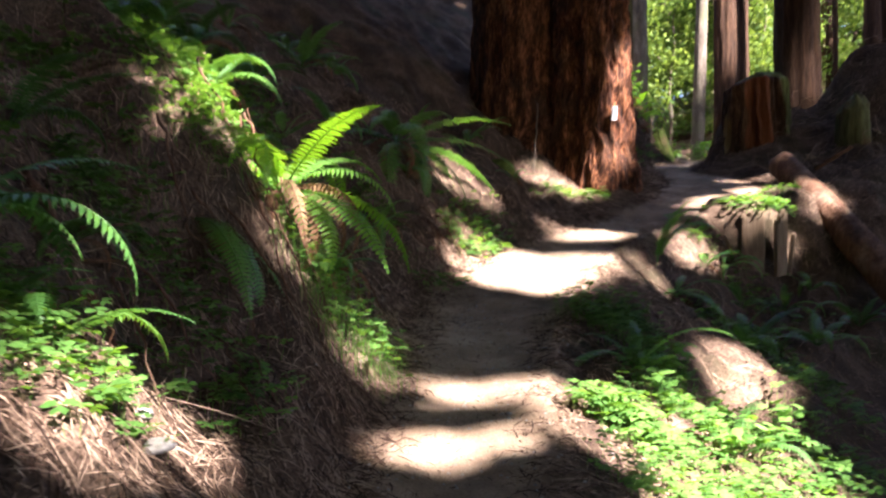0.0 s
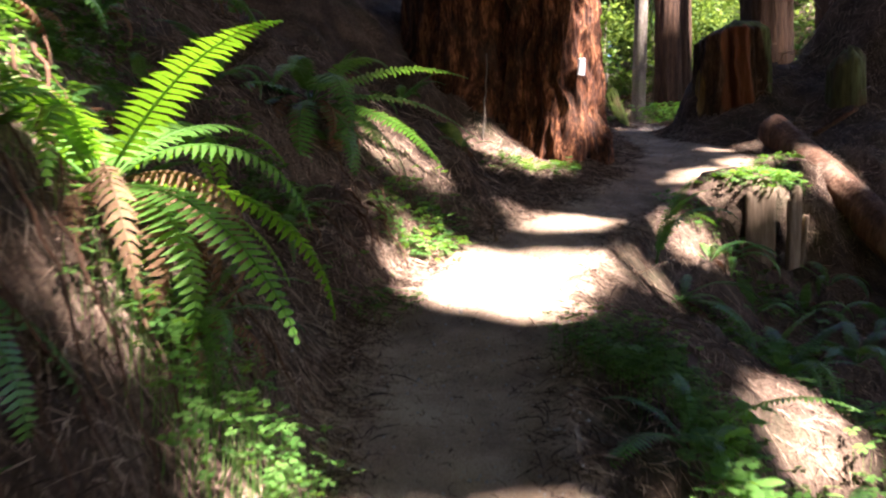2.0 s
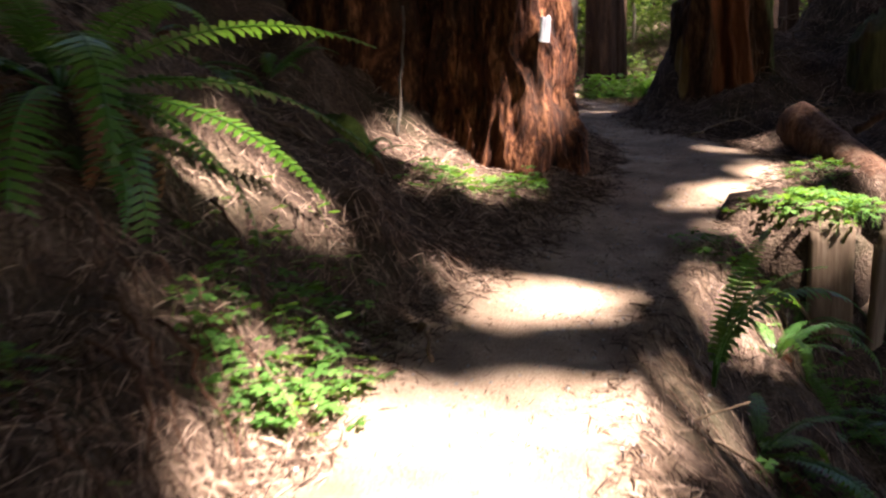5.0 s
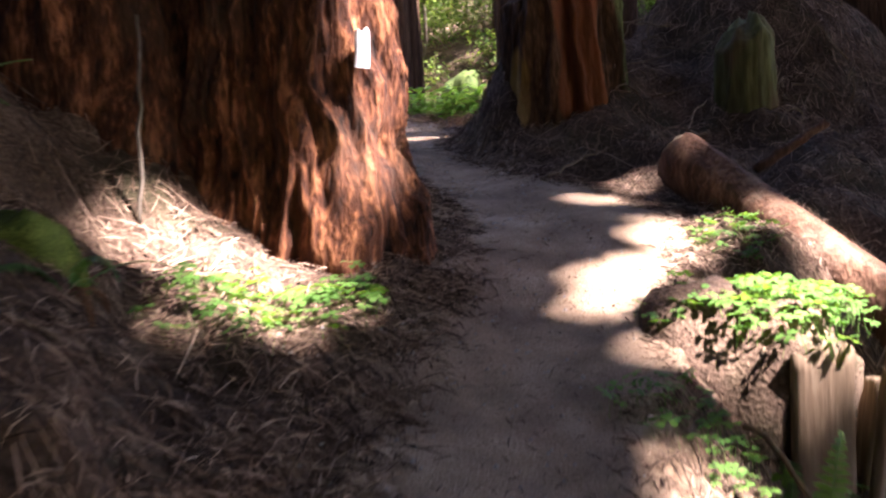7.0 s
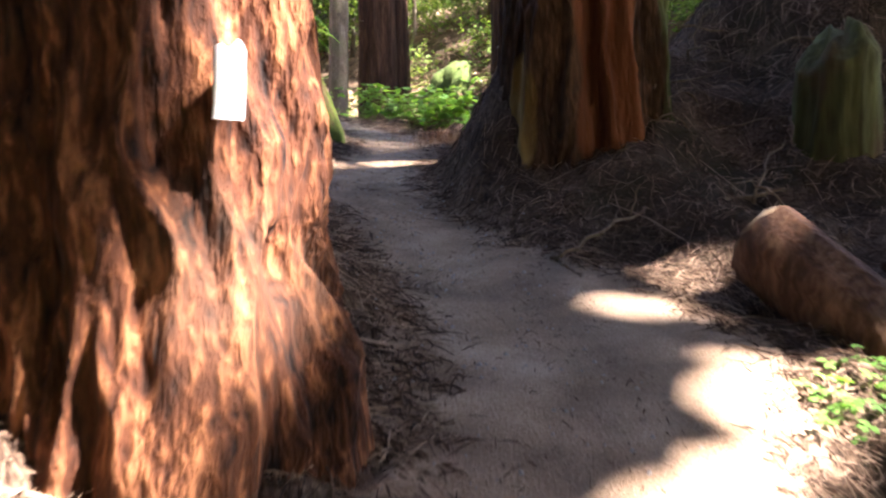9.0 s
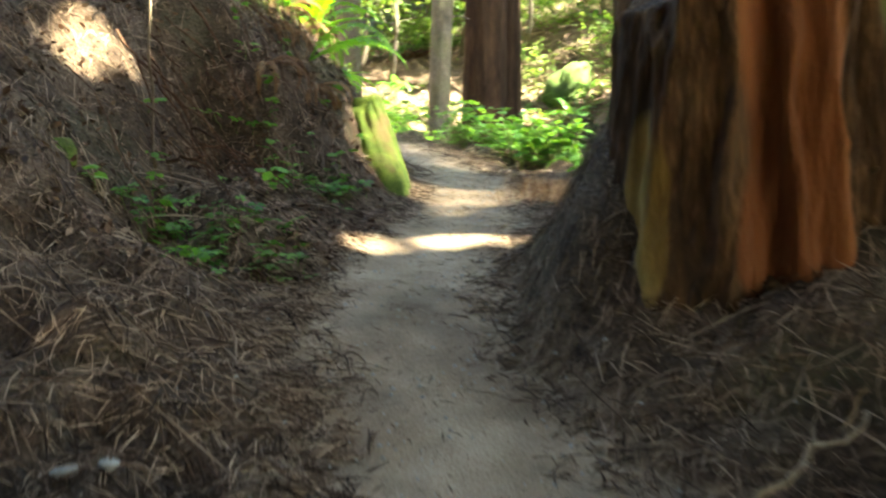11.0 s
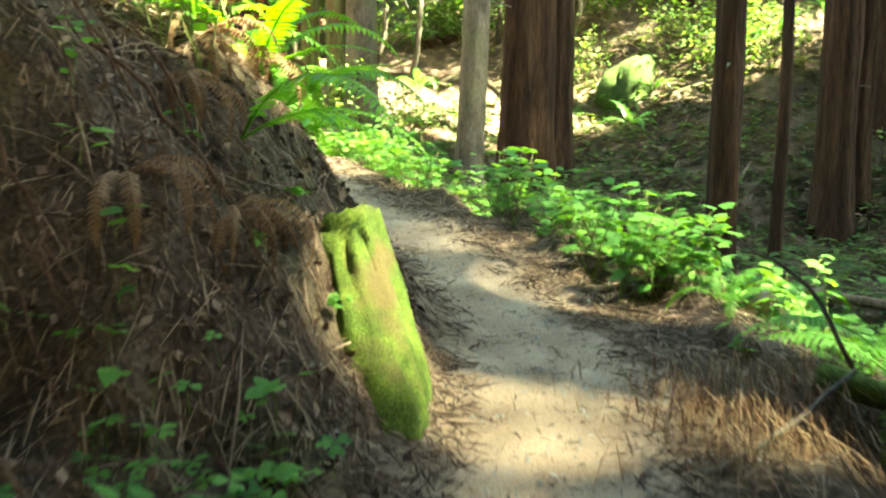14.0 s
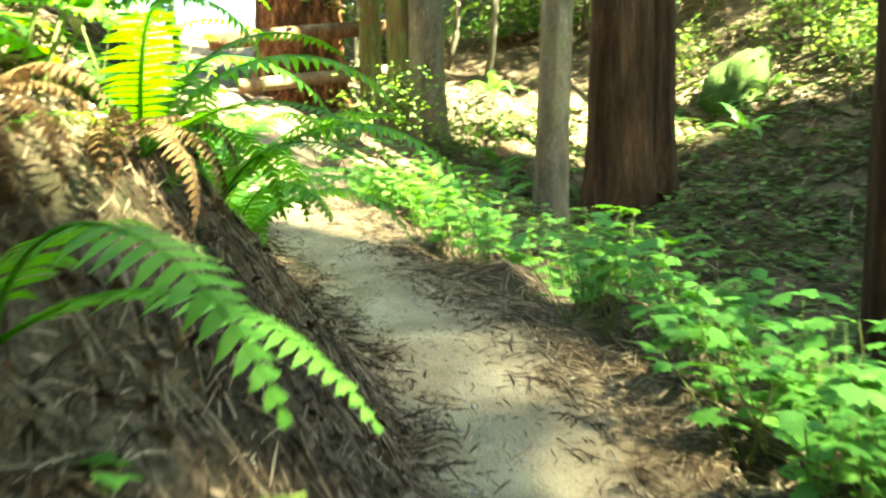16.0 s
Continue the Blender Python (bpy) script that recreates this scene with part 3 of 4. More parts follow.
def slab_mesh(name, w, h, t, seed):
    """A split plank of weathered wood: uneven top, rounded edges, grain ridges along its height."""
    nx, nz = 10, 12
    verts, faces = [], []
    for face in (0, 1):
        for j in range(nz + 1):
            for i in range(nx + 1):
                x, z = (i / nx - 0.5) * w, j / nz * h
                edge = 1 - 0.35 * max(0, abs(i / nx - 0.5) * 2 - 0.8) / 0.2 + 0.18 * noise.noise(Vector((x * 22, seed, 7)))
                zz = z + (0.22 * h * noise.noise(Vector((x * 26, seed, 0))) if j == nz else 0)
                y = (t / 2 * edge + 0.006 * noise.noise(Vector((x * 60, z * 3, seed)))) * (1 if face else -1)
                verts.append((x + 0.012 * noise.noise(Vector((z * 5, seed, 3))), y, zz))
    k = (nx + 1) * (nz + 1)
    for j in range(nz):
        for i in range(nx):
            q = (j * (nx + 1) + i, j * (nx + 1) + i + 1, (j + 1) * (nx + 1) + i + 1, (j + 1) * (nx + 1) + i)
            faces.append(q)
            faces.append(tuple(v + k for v in q[::-1]))
    for j in range(nz):
        for i in (0, nx):
            q = (j * (nx + 1) + i, (j + 1) * (nx + 1) + i, (j + 1) * (nx + 1) + i + k, j * (nx + 1) + i + k)
            faces.append(q if i == 0 else q[::-1])
    for i in range(nx):
        q = (nz * (nx + 1) + i, nz * (nx + 1) + i + 1, nz * (nx + 1) + i + 1 + k, nz * (nx + 1) + i + k)
        faces.append(q)
    return mesh_of(name, verts, faces)


# ---- trees ----
def trunk_mesh(name, r, top, seed, flare=0.35, flutes=7, ridge=0.03, segs=72, fine_to=6.0, fine=0.15, lean=(0, 0), below=0.8, dents=(), chop=0.0, cut=0.0):
    zs = list(np.arange(-below, fine_to, fine)) + list(np.linspace(fine_to, top, 10))
    if cut:
        zs = [z for z in zs if z < cut] + [cut, cut + 0.05, cut + 0.1, cut + 0.14]
    rs = random.Random(seed)
    ph = [rs.uniform(0, 6.28) for _ in range(6)]
    verts, faces = [], []
    for z in zs:
        base = r * (1 - 0.55 * max(z, 0) / max(top, 1)) + r * flare * math.exp(-max(z, -0.2) / (0.9 * r + 0.25))
        for k in range(segs):
            a = 2 * math.pi * k / segs
            c, s = math.cos(a), math.sin(a)
            fl = math.sin(flutes * a + ph[0] + 0.25 * z) * 0.5 + math.sin((flutes * 2 + 1) * a + ph[1] - 0.15 * z) * 0.3
            f = 1 + (0.035 + 0.10 * flare * math.exp(-max(z, 0) / 1.2)) * fl
            w = chop * 0.09 * noise.noise(Vector((c * r * 3, s * r * 3 + seed, z * 2.6)))
            c2, s2 = math.cos(a + w / r), math.sin(a + w / r)
            n1 = noise.noise(Vector((c2 * r * 7 + seed, s2 * r * 7, z * (0.55 + 0.9 * chop))))
            n2 = noise.noise(Vector((c2 * r * 17, s2 * r * 17 + seed, z * (1.3 + 2.4 * chop))))
            n3 = noise.noise(Vector((c * r * 34, s * r * 34, z * 4 + seed)))
            q = base * f + ridge * (1.0 - 2.2 * abs(n1)) + ridge * 0.7 * (0.6 - 1.6 * abs(n2)) + ridge * 0.25 * n3
            for da, amp, wide in dents:
                d = (math.degrees(a) - da + 180) % 360 - 180
                q += amp * math.exp(-(d / wide) ** 2) * (0.75 + 0.25 * math.exp(-max(z, 0) / 1.5))
            zz = z
            if cut:
                q *= (1 - 0.25 * max(0, z - cut + 0.02) / 0.1) if z < cut + 0.12 else 0.3
                zz = z + (0.09 * noise.noise(Vector((c * 1.5, s * 1.5, seed))) - 0.1 * max(0.0, -c)) * max(0.0, z - cut + 0.4) / 0.4
            verts.append((q * c + lean[0] * z, q * s + lean[1] * z, zz))
    for i in range(len(zs) - 1):
        for k in range(segs):
            k2 = (k + 1) % segs
            faces.append((i * segs + k, i * segs + k2, (i + 1) * segs + k2, (i + 1) * segs + k))
    faces.append(tuple((len(zs) - 1) * segs + k for k in range(segs)))
    return mesh_of(name, verts, faces)


def tree(name, x, y, r, top, mat, label, seed, z=None, **kw):
    root = new(name)
    root.location = (x, y, hz(x, y) if z is None else z)
    tagged(root, label, "tree")
    part("trunk", trunk_mesh("trunk", r, top, seed, **kw), mat, root)
    if top > 5 and r < 0.6 and not kw.get("cut"):
        rs = random.Random(seed + 500)
        ln = kw.get("lean", (0, 0))
        for _ in range(rs.randint(3, 6)):
            h, a = rs.uniform(1.6, 8.0), rs.uniform(0, 6.283)
            p = Vector((math.cos(a) * r * 0.8 + ln[0] * h, math.sin(a) * r * 0.8 + ln[1] * h, h))
            e = p + Vector((math.cos(a), math.sin(a), rs.uniform(-0.3, 0.5))) * rs.uniform(0.12, 0.7)
            part("dead_limb", mesh_of("dead_limb", *tube([p, (p + e) / 2 + Vector((0, 0, 0.02)), e], 0.02, 0.007, 5)), M_BARK_GREY, root)
    return root


# the great redwood beside the trail with its companion stem, and the one opposite on its mound
tree_a = tree("redwood_tree", 2.13, 13.25, 0.46, 34, M_BARK, "huge redwood tree with shaggy red-brown bark", 3, z=2.75, flare=0.32, flutes=5, ridge=0.075, segs=300, fine_to=5, fine=0.035, chop=1.0, dents=((-132, -0.17, 24), (-80, 0.05, 13), (-38, 0.12, 16)))
part("companion_stem", trunk_mesh("companion_stem", 0.76, 33, 5, flare=0.25, flutes=5, ridge=0.06, segs=130, fine_to=5, fine=0.1, below=1.2, chop=0.6), M_BARK, tree_a, m=pose(-0.86, 0.86, 0.3))
tree_b = tree("redwood_stump", 5.3, 15.52, 0.46, 60, M_STUMP, "tall old redwood stump with bare yellow wood and mossy top", 8, z=3.25, flare=0.3, flutes=5, ridge=0.05, segs=220, fine_to=3.2, fine=0.03, chop=0.5, cut=1.4, dents=((-152, 0.05, 10), (-116, -0.07, 7), (-66, -0.09, 9), (-45, 0.06, 12)))
tree_b["category"] = "stump"
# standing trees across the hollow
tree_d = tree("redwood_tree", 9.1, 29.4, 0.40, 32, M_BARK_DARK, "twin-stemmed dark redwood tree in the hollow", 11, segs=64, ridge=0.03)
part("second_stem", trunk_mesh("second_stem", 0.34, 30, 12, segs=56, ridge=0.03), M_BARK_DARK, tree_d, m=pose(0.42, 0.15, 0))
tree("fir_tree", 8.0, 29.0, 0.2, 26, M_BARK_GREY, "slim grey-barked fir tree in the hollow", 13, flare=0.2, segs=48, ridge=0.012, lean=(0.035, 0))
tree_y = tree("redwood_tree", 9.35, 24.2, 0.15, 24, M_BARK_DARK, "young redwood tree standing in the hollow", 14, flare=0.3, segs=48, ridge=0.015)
GROUP = []
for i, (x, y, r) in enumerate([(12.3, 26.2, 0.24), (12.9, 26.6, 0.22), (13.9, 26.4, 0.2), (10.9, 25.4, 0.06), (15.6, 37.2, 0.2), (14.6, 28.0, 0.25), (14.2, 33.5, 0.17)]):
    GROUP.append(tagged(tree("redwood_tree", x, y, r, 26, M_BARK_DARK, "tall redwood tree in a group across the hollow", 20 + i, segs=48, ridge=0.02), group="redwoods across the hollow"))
for i, (x, y, r, mat) in enumerate([(7.0, 32.5, 0.27, M_BARK_GREY), (6.6, 32.7, 0.2, M_BARK_MOSS), (6.2, 33.5, 0.16, M_BARK_MOSS), (4.8, 34.5, 0.5, M_BARK), (5.4, 34.6, 0.4, M_BARK)]):
    tree("redwood_tree", x, y, r, 26, mat, "tall tree standing further along the trail", 30 + i, segs=48, ridge=0.02)
# those left of the trail are added, mostly out of view, to block sky
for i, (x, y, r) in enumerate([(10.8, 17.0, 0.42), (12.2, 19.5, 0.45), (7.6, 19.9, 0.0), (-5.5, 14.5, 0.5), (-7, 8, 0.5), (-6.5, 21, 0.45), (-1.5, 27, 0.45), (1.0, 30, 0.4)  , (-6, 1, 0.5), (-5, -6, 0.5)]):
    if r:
        GROUP.append(tree("redwood_tree", x, y, r, 28, M_BARK_DARK, "dark redwood tree on the shaded slope, left-hand ones added to block sky", 50 + i, segs=56, ridge=0.035))


# ---- wood beside the trail ----
log = part("fallen_log", log_mesh("fallen_log", (5.0, 13.5, 3.03), (5.38, 10.3, 1.02), 0.2, 0.23), M_LOG)
tagged(log, "fallen sawn log with peeling bark, lying down the slope", "log")
part("sawn_end", log_mesh("sawn_end", (4.998, 13.506, 3.035), (4.993, 13.535, 3.052), 0.175, 0.165, 28, 2, 0.01), M_WOOD, log, "pale sawn end of the log")

stump = new("broken_stump")
stump.location = (3.82, 11.5, 1.42)
tagged(stump, "rotten hollow stump of upright split slabs, sorrel on top", "stump")
for i, (a, w, h) in enumerate([(-136, 0.09, 0.7), (-102, 0.28, 0.74), (-58, 0.2, 0.72), (-20, 0.14, 0.5), (25, 0.3, 0.5), (180, 0.2, 0.5)]):
    part("slab", slab_mesh("slab", w, h, 0.05, i * 3.7), M_WOOD, stump, m=pose(0.48 * math.cos(radians(a)), 0.48 * math.sin(radians(a)), 0, rnd(-8, 8), rnd(-9, 9), a + 90))
part("soil_core", lump_mesh("soil_core", (0.54, 0.5, 0.46), 4.2, rough=0.4), M_DUFF, stump, "dark crumbling soil filling the stump", pose(-0.12, 0.06, 0.5))

moss_stump = tree("mossy_stump", 6.46, 14.45, 0.22, 30, M_BARK_MOSS, "short round stump covered in green moss", 61, z=3.35, flare=0.1, segs=64, ridge=0.025, fine_to=0.8, fine=0.05, cut=0.72, chop=0.4)
moss_stump["category"] = "stump"

buttress = part("mossy_log_stub", log_mesh("mossy_log_stub", (4.54, 19.32, 4.36), (4.68, 18.9, 3.42), 0.11, 0.17, 34, 28, 0.035), M_MOSS)
part("mossy_root", log_mesh("mossy_root", (4.52, 19.26, 4.28), (4.6, 18.62, 3.36), 0.1, 0.17, 34, 30, 0.04), M_MOSS, buttress)
pieces = []
for i in range(2600):
    t, w = random.random(), rnd(0, 6.283)
    c = Vector((4.5, 19.28, 4.3)).lerp(Vector((4.6, 18.6, 3.36)), t)
    r = 0.08 + 0.08 * t + rnd(0.0, 0.05)
    p = c + Vector((r * math.cos(w), 0.8 * r * math.sin(w), 0.6 * r * math.sin(w)))
    d = Vector((math.cos(w) * 0.014, math.sin(w) * 0.012, -rnd(0.02, 0.06)))
    e = Vector((rnd(0.002, 0.005), rnd(-0.004, 0.004), 0))
    pieces.append(([p - e, p + e, p + d * 0.6 + e * 0.8, p + d + Vector((0, 0, 0.006))], [(0, 1, 2), (0, 2, 3)]))
part("moss_fringe", mesh_of("moss_fringe", *joined(pieces)), M_MOSS, buttress, "shaggy hanging moss tufts")["kind"] = "stuff"
tagged(buttress, "rotten log stub under bright yellow-green moss, leaning out of the bank", "log")
moss_mound = part("mossy_rock", lump_mesh("mossy_rock", (0.22, 0.16, 0.35), 2.0), M_MOSS, m=pose(0.74, 11.95, 2.62))
tagged(moss_mound, "mossy green root hump in the bank", "rock")
tagged(part("mossy_rock", lump_mesh("mossy_rock", (0.26, 0.22, 0.3), 5.0, rough=0.5), M_MOSS, m=pose(2.4, 17.2, 3.72)), "dark mossy hump low in the bank", "rock")
tagged(part("mossy_boulder", lump_mesh("mossy_boulder", (0.5, 0.45, 0.72), 7.0, rough=0.4), M_BOULDER, m=pose(11.95, 31.7, 5.3, 0, 25, 0)), "mossy green boulder on the far sunlit slope", "rock")

sign = part("trail_marker", slab_mesh("trail_marker", 0.085, 0.18, 0.01, 1.0), M_SIGN, m=pose(2.35, 12.6, 3.54, 4, 3, 14))
tagged(sign, "small blank white marker fixed to the redwood trunk", "sign")

# bare scars and moss on the old stump beside the trail
_marks = {"bare_wood": [], "red_wood": [], "mossy": []}
for v in tree_b.children[0].data.vertices:
    a = math.degrees(math.atan2(v.co.y, v.co.x)) + 5 * noise.noise(Vector((v.co.x * 4, v.co.y * 4, v.co.z * 2)))
    z = v.co.z + 0.2 * noise.noise(Vector((v.co.x * 5, v.co.y * 5, 2.0)))

    def within(d, lo, hi, soft):
        return max(0.0, min(1.0, (d - lo) / soft + 0.5)) * max(0.0, min(1.0, (hi - d) / soft + 0.5))
    _marks["bare_wood"].append(within(a if a < 0 else a - 360, -178, -150, 6) * within(z, 0.2, 0.8, 0.2))
    _marks["red_wood"].append(within(a, -124, -80, 8) * within(z, 0.15, 1.5, 0.2))
    _marks["mossy"].append(max(within(a, -56, 40, 14) * 0.85, 1.0 if v.co.z > 1.4 else 0.0))
for _k, _v in _marks.items():
    give(tree_b.children[0].data, _k, _v)

# fallen wood in the hollow and on the far slope
for a, b, r, mat, lab in [((9.5, 24.05, 3.1), (10.9, 22.2, 3.0), 0.06, M_WOOD, "thin pale fallen pole in the hollow"), ((8.6, 32.2, 4.5), (6.4, 31.2, 3.9), 0.22, M_LOG, "dark fallen log beside the fir"),
                          ((10.2, 34.0, 5.9), (14.0, 31.2, 5.3), 0.12, M_WOOD, "sun-bleached fallen log on the far slope"), ((9.0, 36.5, 6.4), (13.5, 38.0, 7.2), 0.2, M_LOG, "fallen log on the far slope"),
                          ((3.6, 33.0, 6.3), (7.4, 34.2, 6.7), 0.14, M_LOG, "fallen log propped across other trunks"), ((4.0, 33.4, 5.6), (7.0, 34.0, 5.9), 0.12, M_WOOD, "second fallen log propped across trunks")]:
    tagged(part("fallen_log", log_mesh("fallen_log", a, b, r, r * 0.85, 14, 14, 0.015), mat), lab, "log")
tagged(part("rotten_chunk", lump_mesh("rotten_chunk", (0.24, 0.16, 0.16), 12.0, rough=0.5), M_WOOD, m=pose(7.25, 20.5, hz(7.25, 20.5) + 0.1)), "pale broken chunk of rotten wood in sunlight", "wood")

# branches and roots on the ground
def gp(x, y, dz=0.02):
    return (x, y, hz(x, y) + dz)


branch("fallen_branch", gp(4.27, 14.2), gp(5.05, 14.45, 0.02), 0.013, 0.008, "bent grey dead branch lying on duff", twigs=2)
branch("fallen_branch", gp(4.28, 14.22), gp(4.25, 13.9), 0.012, 0.008, "short grey twig beside the trail", wob=0.02)
branch("fallen_branch", gp(5.02, 14.4), gp(5.9, 14.3, 0.06), 0.016, 0.01, "grey dead branch lying on duff", twigs=2)
branch("fallen_branch", gp(5.3, 13.1, 0.2), gp(5.75, 12.9, 0.45), 0.035, 0.03, "short broken limb beside the log", M_LOG, wob=0.01)
branch("fallen_branch", gp(0.95, 9.95), gp(0.93, 9.55, 0.06), 0.014, 0.008, "curved brown twig on the trail edge", sag=0.09, wob=0.01)
branch("fallen_branch", gp(1.6, 9.45), gp(2.35, 9.35, 0.05), 0.012, 0.008, "thin dead stick at the trail edge", twigs=3)
branch("fallen_branch", gp(3.35, 11.1), gp(3.5, 10.75, 0.04), 0.014, 0.01, "curved root on the trail edge", sag=0.12, wob=0.01)
branch("fallen_branch", gp(-1.95, 4.3, 0.03), gp(-1.4, 3.95, 0.03), 0.03, 0.02, "thick brown root in the bank", M_LOG, 0.03, twigs=3)
branch("fallen_branch", gp(-1.9, 6.4, 0.05), gp(-1.25, 6.3, 0.15), 0.012, 0.006, "pale dead twig in sunlight", twigs=1)
branch("fallen_branch", gp(-1.62, 6.1, 0.3), gp(-1.55, 5.9, -0.02), 0.012, 0.01, "bent dead stem in the bank", sag=0.05)
branch("fallen_branch", gp(1.35, 12.9, 0.9), gp(1.25, 12.75, 0.0), 0.009, 0.012, "slim grey dead sapling by the redwood", M_BARK_GREY, wob=0.02)
branch("fallen_branch", gp(0.2, 11.4, 0.1), gp(0.9, 11.2, 0.05), 0.014, 0.008, "dead stick on the bank", twigs=2)
branch("fallen_branch", gp(2.95, 18.0, 0.9), gp(2.95, 17.8, -0.02), 0.007, 0.009, "pale dead stem standing against the bank", wob=0.015)
branch("arched_branch", gp(5.5, 18.2, 0.02), gp(6.35, 18.5, 0.25), 0.012, 0.01, "grey curved dead branch lying on the ground", M_BARK_GREY, wob=0.015, sag=-0.05)
branch("arched_branch", gp(6.35, 18.5, 0.25), gp(6.0, 18.75, 0.62), 0.01, 0.005, "grey dead twig arching upward", M_BARK_GREY, sag=0.12, wob=0.01)
branch("mossy_branch", gp(6.3, 18.65, 0.08), gp(7.0, 18.0, 0.05), 0.06, 0.05, "thick fallen branch with pale moss", M_MOSS, twigs=2)
branch("fallen_branch", gp(6.1, 20.8, 0.02), gp(6.6, 20.3, 0.05), 0.014, 0.01, "pale dead stick among leaves")
for i in range(30):
    y, u = rnd(17.5, 19.1), rnd(-2.2, -1.5)
    p, q = ground_point(y, u), ground_point(y - rnd(0.1, 0.5), u + rnd(0.35, 0.8))
    branch("hanging_root", p + Vector((0.1, -0.05, 0.12)), q + Vector((0, 0, 0.02)), rnd(0.004, 0.011), 0.003, "thin dark root hanging from the bank", M_LOG, sag=0.08, wob=0.025)
for i in range(46):
    y, u = (rnd(3.6, 6.6), rnd(-1.75, -1.05)) if i < 30 else (rnd(8.2, 10.4), rnd(-1.7, -1.1))
    p, q = ground_point(y, u), ground_point(y - rnd(0.05, 0.4), u + rnd(0.25, 0.6))
    branch("hanging_root", p + Vector((0.08, -0.05, 0.08)), q + Vector((0, 0, 0.01)), rnd(0.004, 0.012), 0.003, "thin brown root hanging from the bank", M_LOG, sag=0.07, wob=0.025)
for i in range(44):
    x, y = rnd(5.6, 8.2), rnd(13.8, 15.9)
    branch("fallen_branch", gp(x, y, 0.02), gp(x + rnd(-0.5, 0.5), y + rnd(-0.5, 0.3), rnd(0.02, 0.35)), rnd(0.005, 0.012), 0.004, "dead grey twig on the dark rise", M_WOOD, sag=rnd(0, 0.12), wob=0.03, n=6)
for x, y, s in [(-1.13, 3.44, 0.07), (-0.99, 3.2, 0.08), (2.72, 14.82, 0.045), (2.83, 14.8, 0.04), (1.45, 10.7, 0.02), (3.4, 12.9, 0.025), (5.3, 18.6, 0.025), (4.9, 17.9, 0.02)]:
    tagged(part("stone", lump_mesh("stone", (s, s * 0.7, s * 0.35), x * 7, sub=2), M_ROCK, m=pose(x, y, hz(x, y) + s * 0.3, 0, 0, rnd(0, 360))), "small pale stone on the duff", "stone", "pale stones")

pieces = []
for i in range(2600):
    p = ground_point(rnd(2, 24), random.gauss(0, 0.33))
    sz = rnd(0.004, 0.014)
    p.z += 0.018 + sz * 0.1
    a = rnd(0, 6.3)
    ring = [p + Vector((math.cos(a + k * 1.26) * sz * rnd(0.7, 1.2), math.sin(a + k * 1.26) * sz * rnd(0.7, 1.2), -sz * 0.4)) for k in range(5)]
    pieces.append((ring + [p + Vector((0, 0, sz * 0.5))], [(0, 1, 5), (1, 2, 5), (2, 3, 5), (3, 4, 5), (4, 0, 5)]))
tagged(part("gravel", mesh_of("gravel", *joined(pieces), smooth=False), M_ROCK), "small stones and crumbs on the dirt trail", "gravel", kind="stuff")

# ---- ferns ----
fern(-0.5, 9.75, 24, 1.25, "large sword fern with drooping fronds on the bank", 10, lift=0.1, tilt=(-78, -12))
fern(-1.03, 5.8, 22, 1.05, "bright sunlit sword fern with rusty dead fronds", 20, lift=0.2, tilt=(-66, -4), fresh=True)
fern(-1.35, 5.0, 7, 0.85, "dark hanging sword fern in the bank", 6, towards=-60, spread=150, tilt=(-95, -50))
fern(-0.75, 5.75, 5, 0.55, "small sword fern near the trail", 3, towards=-90, spread=160)
fern(-1.75, 3.0, 6, 0.9, "dark sword fern low on the bank", 0, towards=-70, spread=160)
fern(-2.1, 4.4, 8, 0.8, "shaded sword fern on the bank", 2)
fern(-2.3, 8.3, 10, 0.9, "shaded sword fern high on the bank", 3)
fern(-1.6, 10.3, 10, 0.9, "shaded sword fern high on the bank", 3)
fern(-2.7, 6.0, 9, 0.8, "shaded sword fern high on the bank", 2)
fern(-0.6, 8.3, 4, 0.6, "small drooping fern on the bank", 3, towards=-90, spread=140)
fern(2.25, 9.72, 4, 0.95, "upright sword fern with pale stalks at the trail edge", 0, towards=-75, spread=130, tilt=(10, 26))
fern(2.42, 9.6, 7, 0.8, "glossy sword fern hanging below the trail edge", 1, towards=-60, spread=150, tilt=(-60, -15))
fern(2.95, 9.2, 6, 0.65, "sunlit sword fern below the trail", 1)
fern(3.35, 10.3, 7, 0.7, "dark sword fern below the trail", 1)
fern(3.95, 9.7, 9, 0.8, "glossy sword fern on the lower slope", 1)
fern(4.8, 10.6, 9, 0.85, "glossy sword fern on the lower slope", 1)
fern(3.3, 10.75, 7, 0.6, "dark sword fern at the foot of the stump", 0)
fern(3.95, 10.6, 7, 0.65, "glossy sword fern at the foot of the stump", 1)
fern(4.45, 11.1, 6, 0.6, "small sword fern at the foot of the stump", 0)
fern(1.35, 6.45, 6, 0.75, "arching sword fern at the trail edge", 0)
fern(2.0, 6.3, 10, 0.85, "bright sunlit sword fern below the trail", 1)
fern(2.9, 7.0, 8, 0.7, "sword fern below the trail", 1)
fern(3.1, 5.9, 9, 0.8, "sword fern below the trail", 1)
fern(2.9, 8.8, 7, 0.7, "sword fern below the trail", 1)
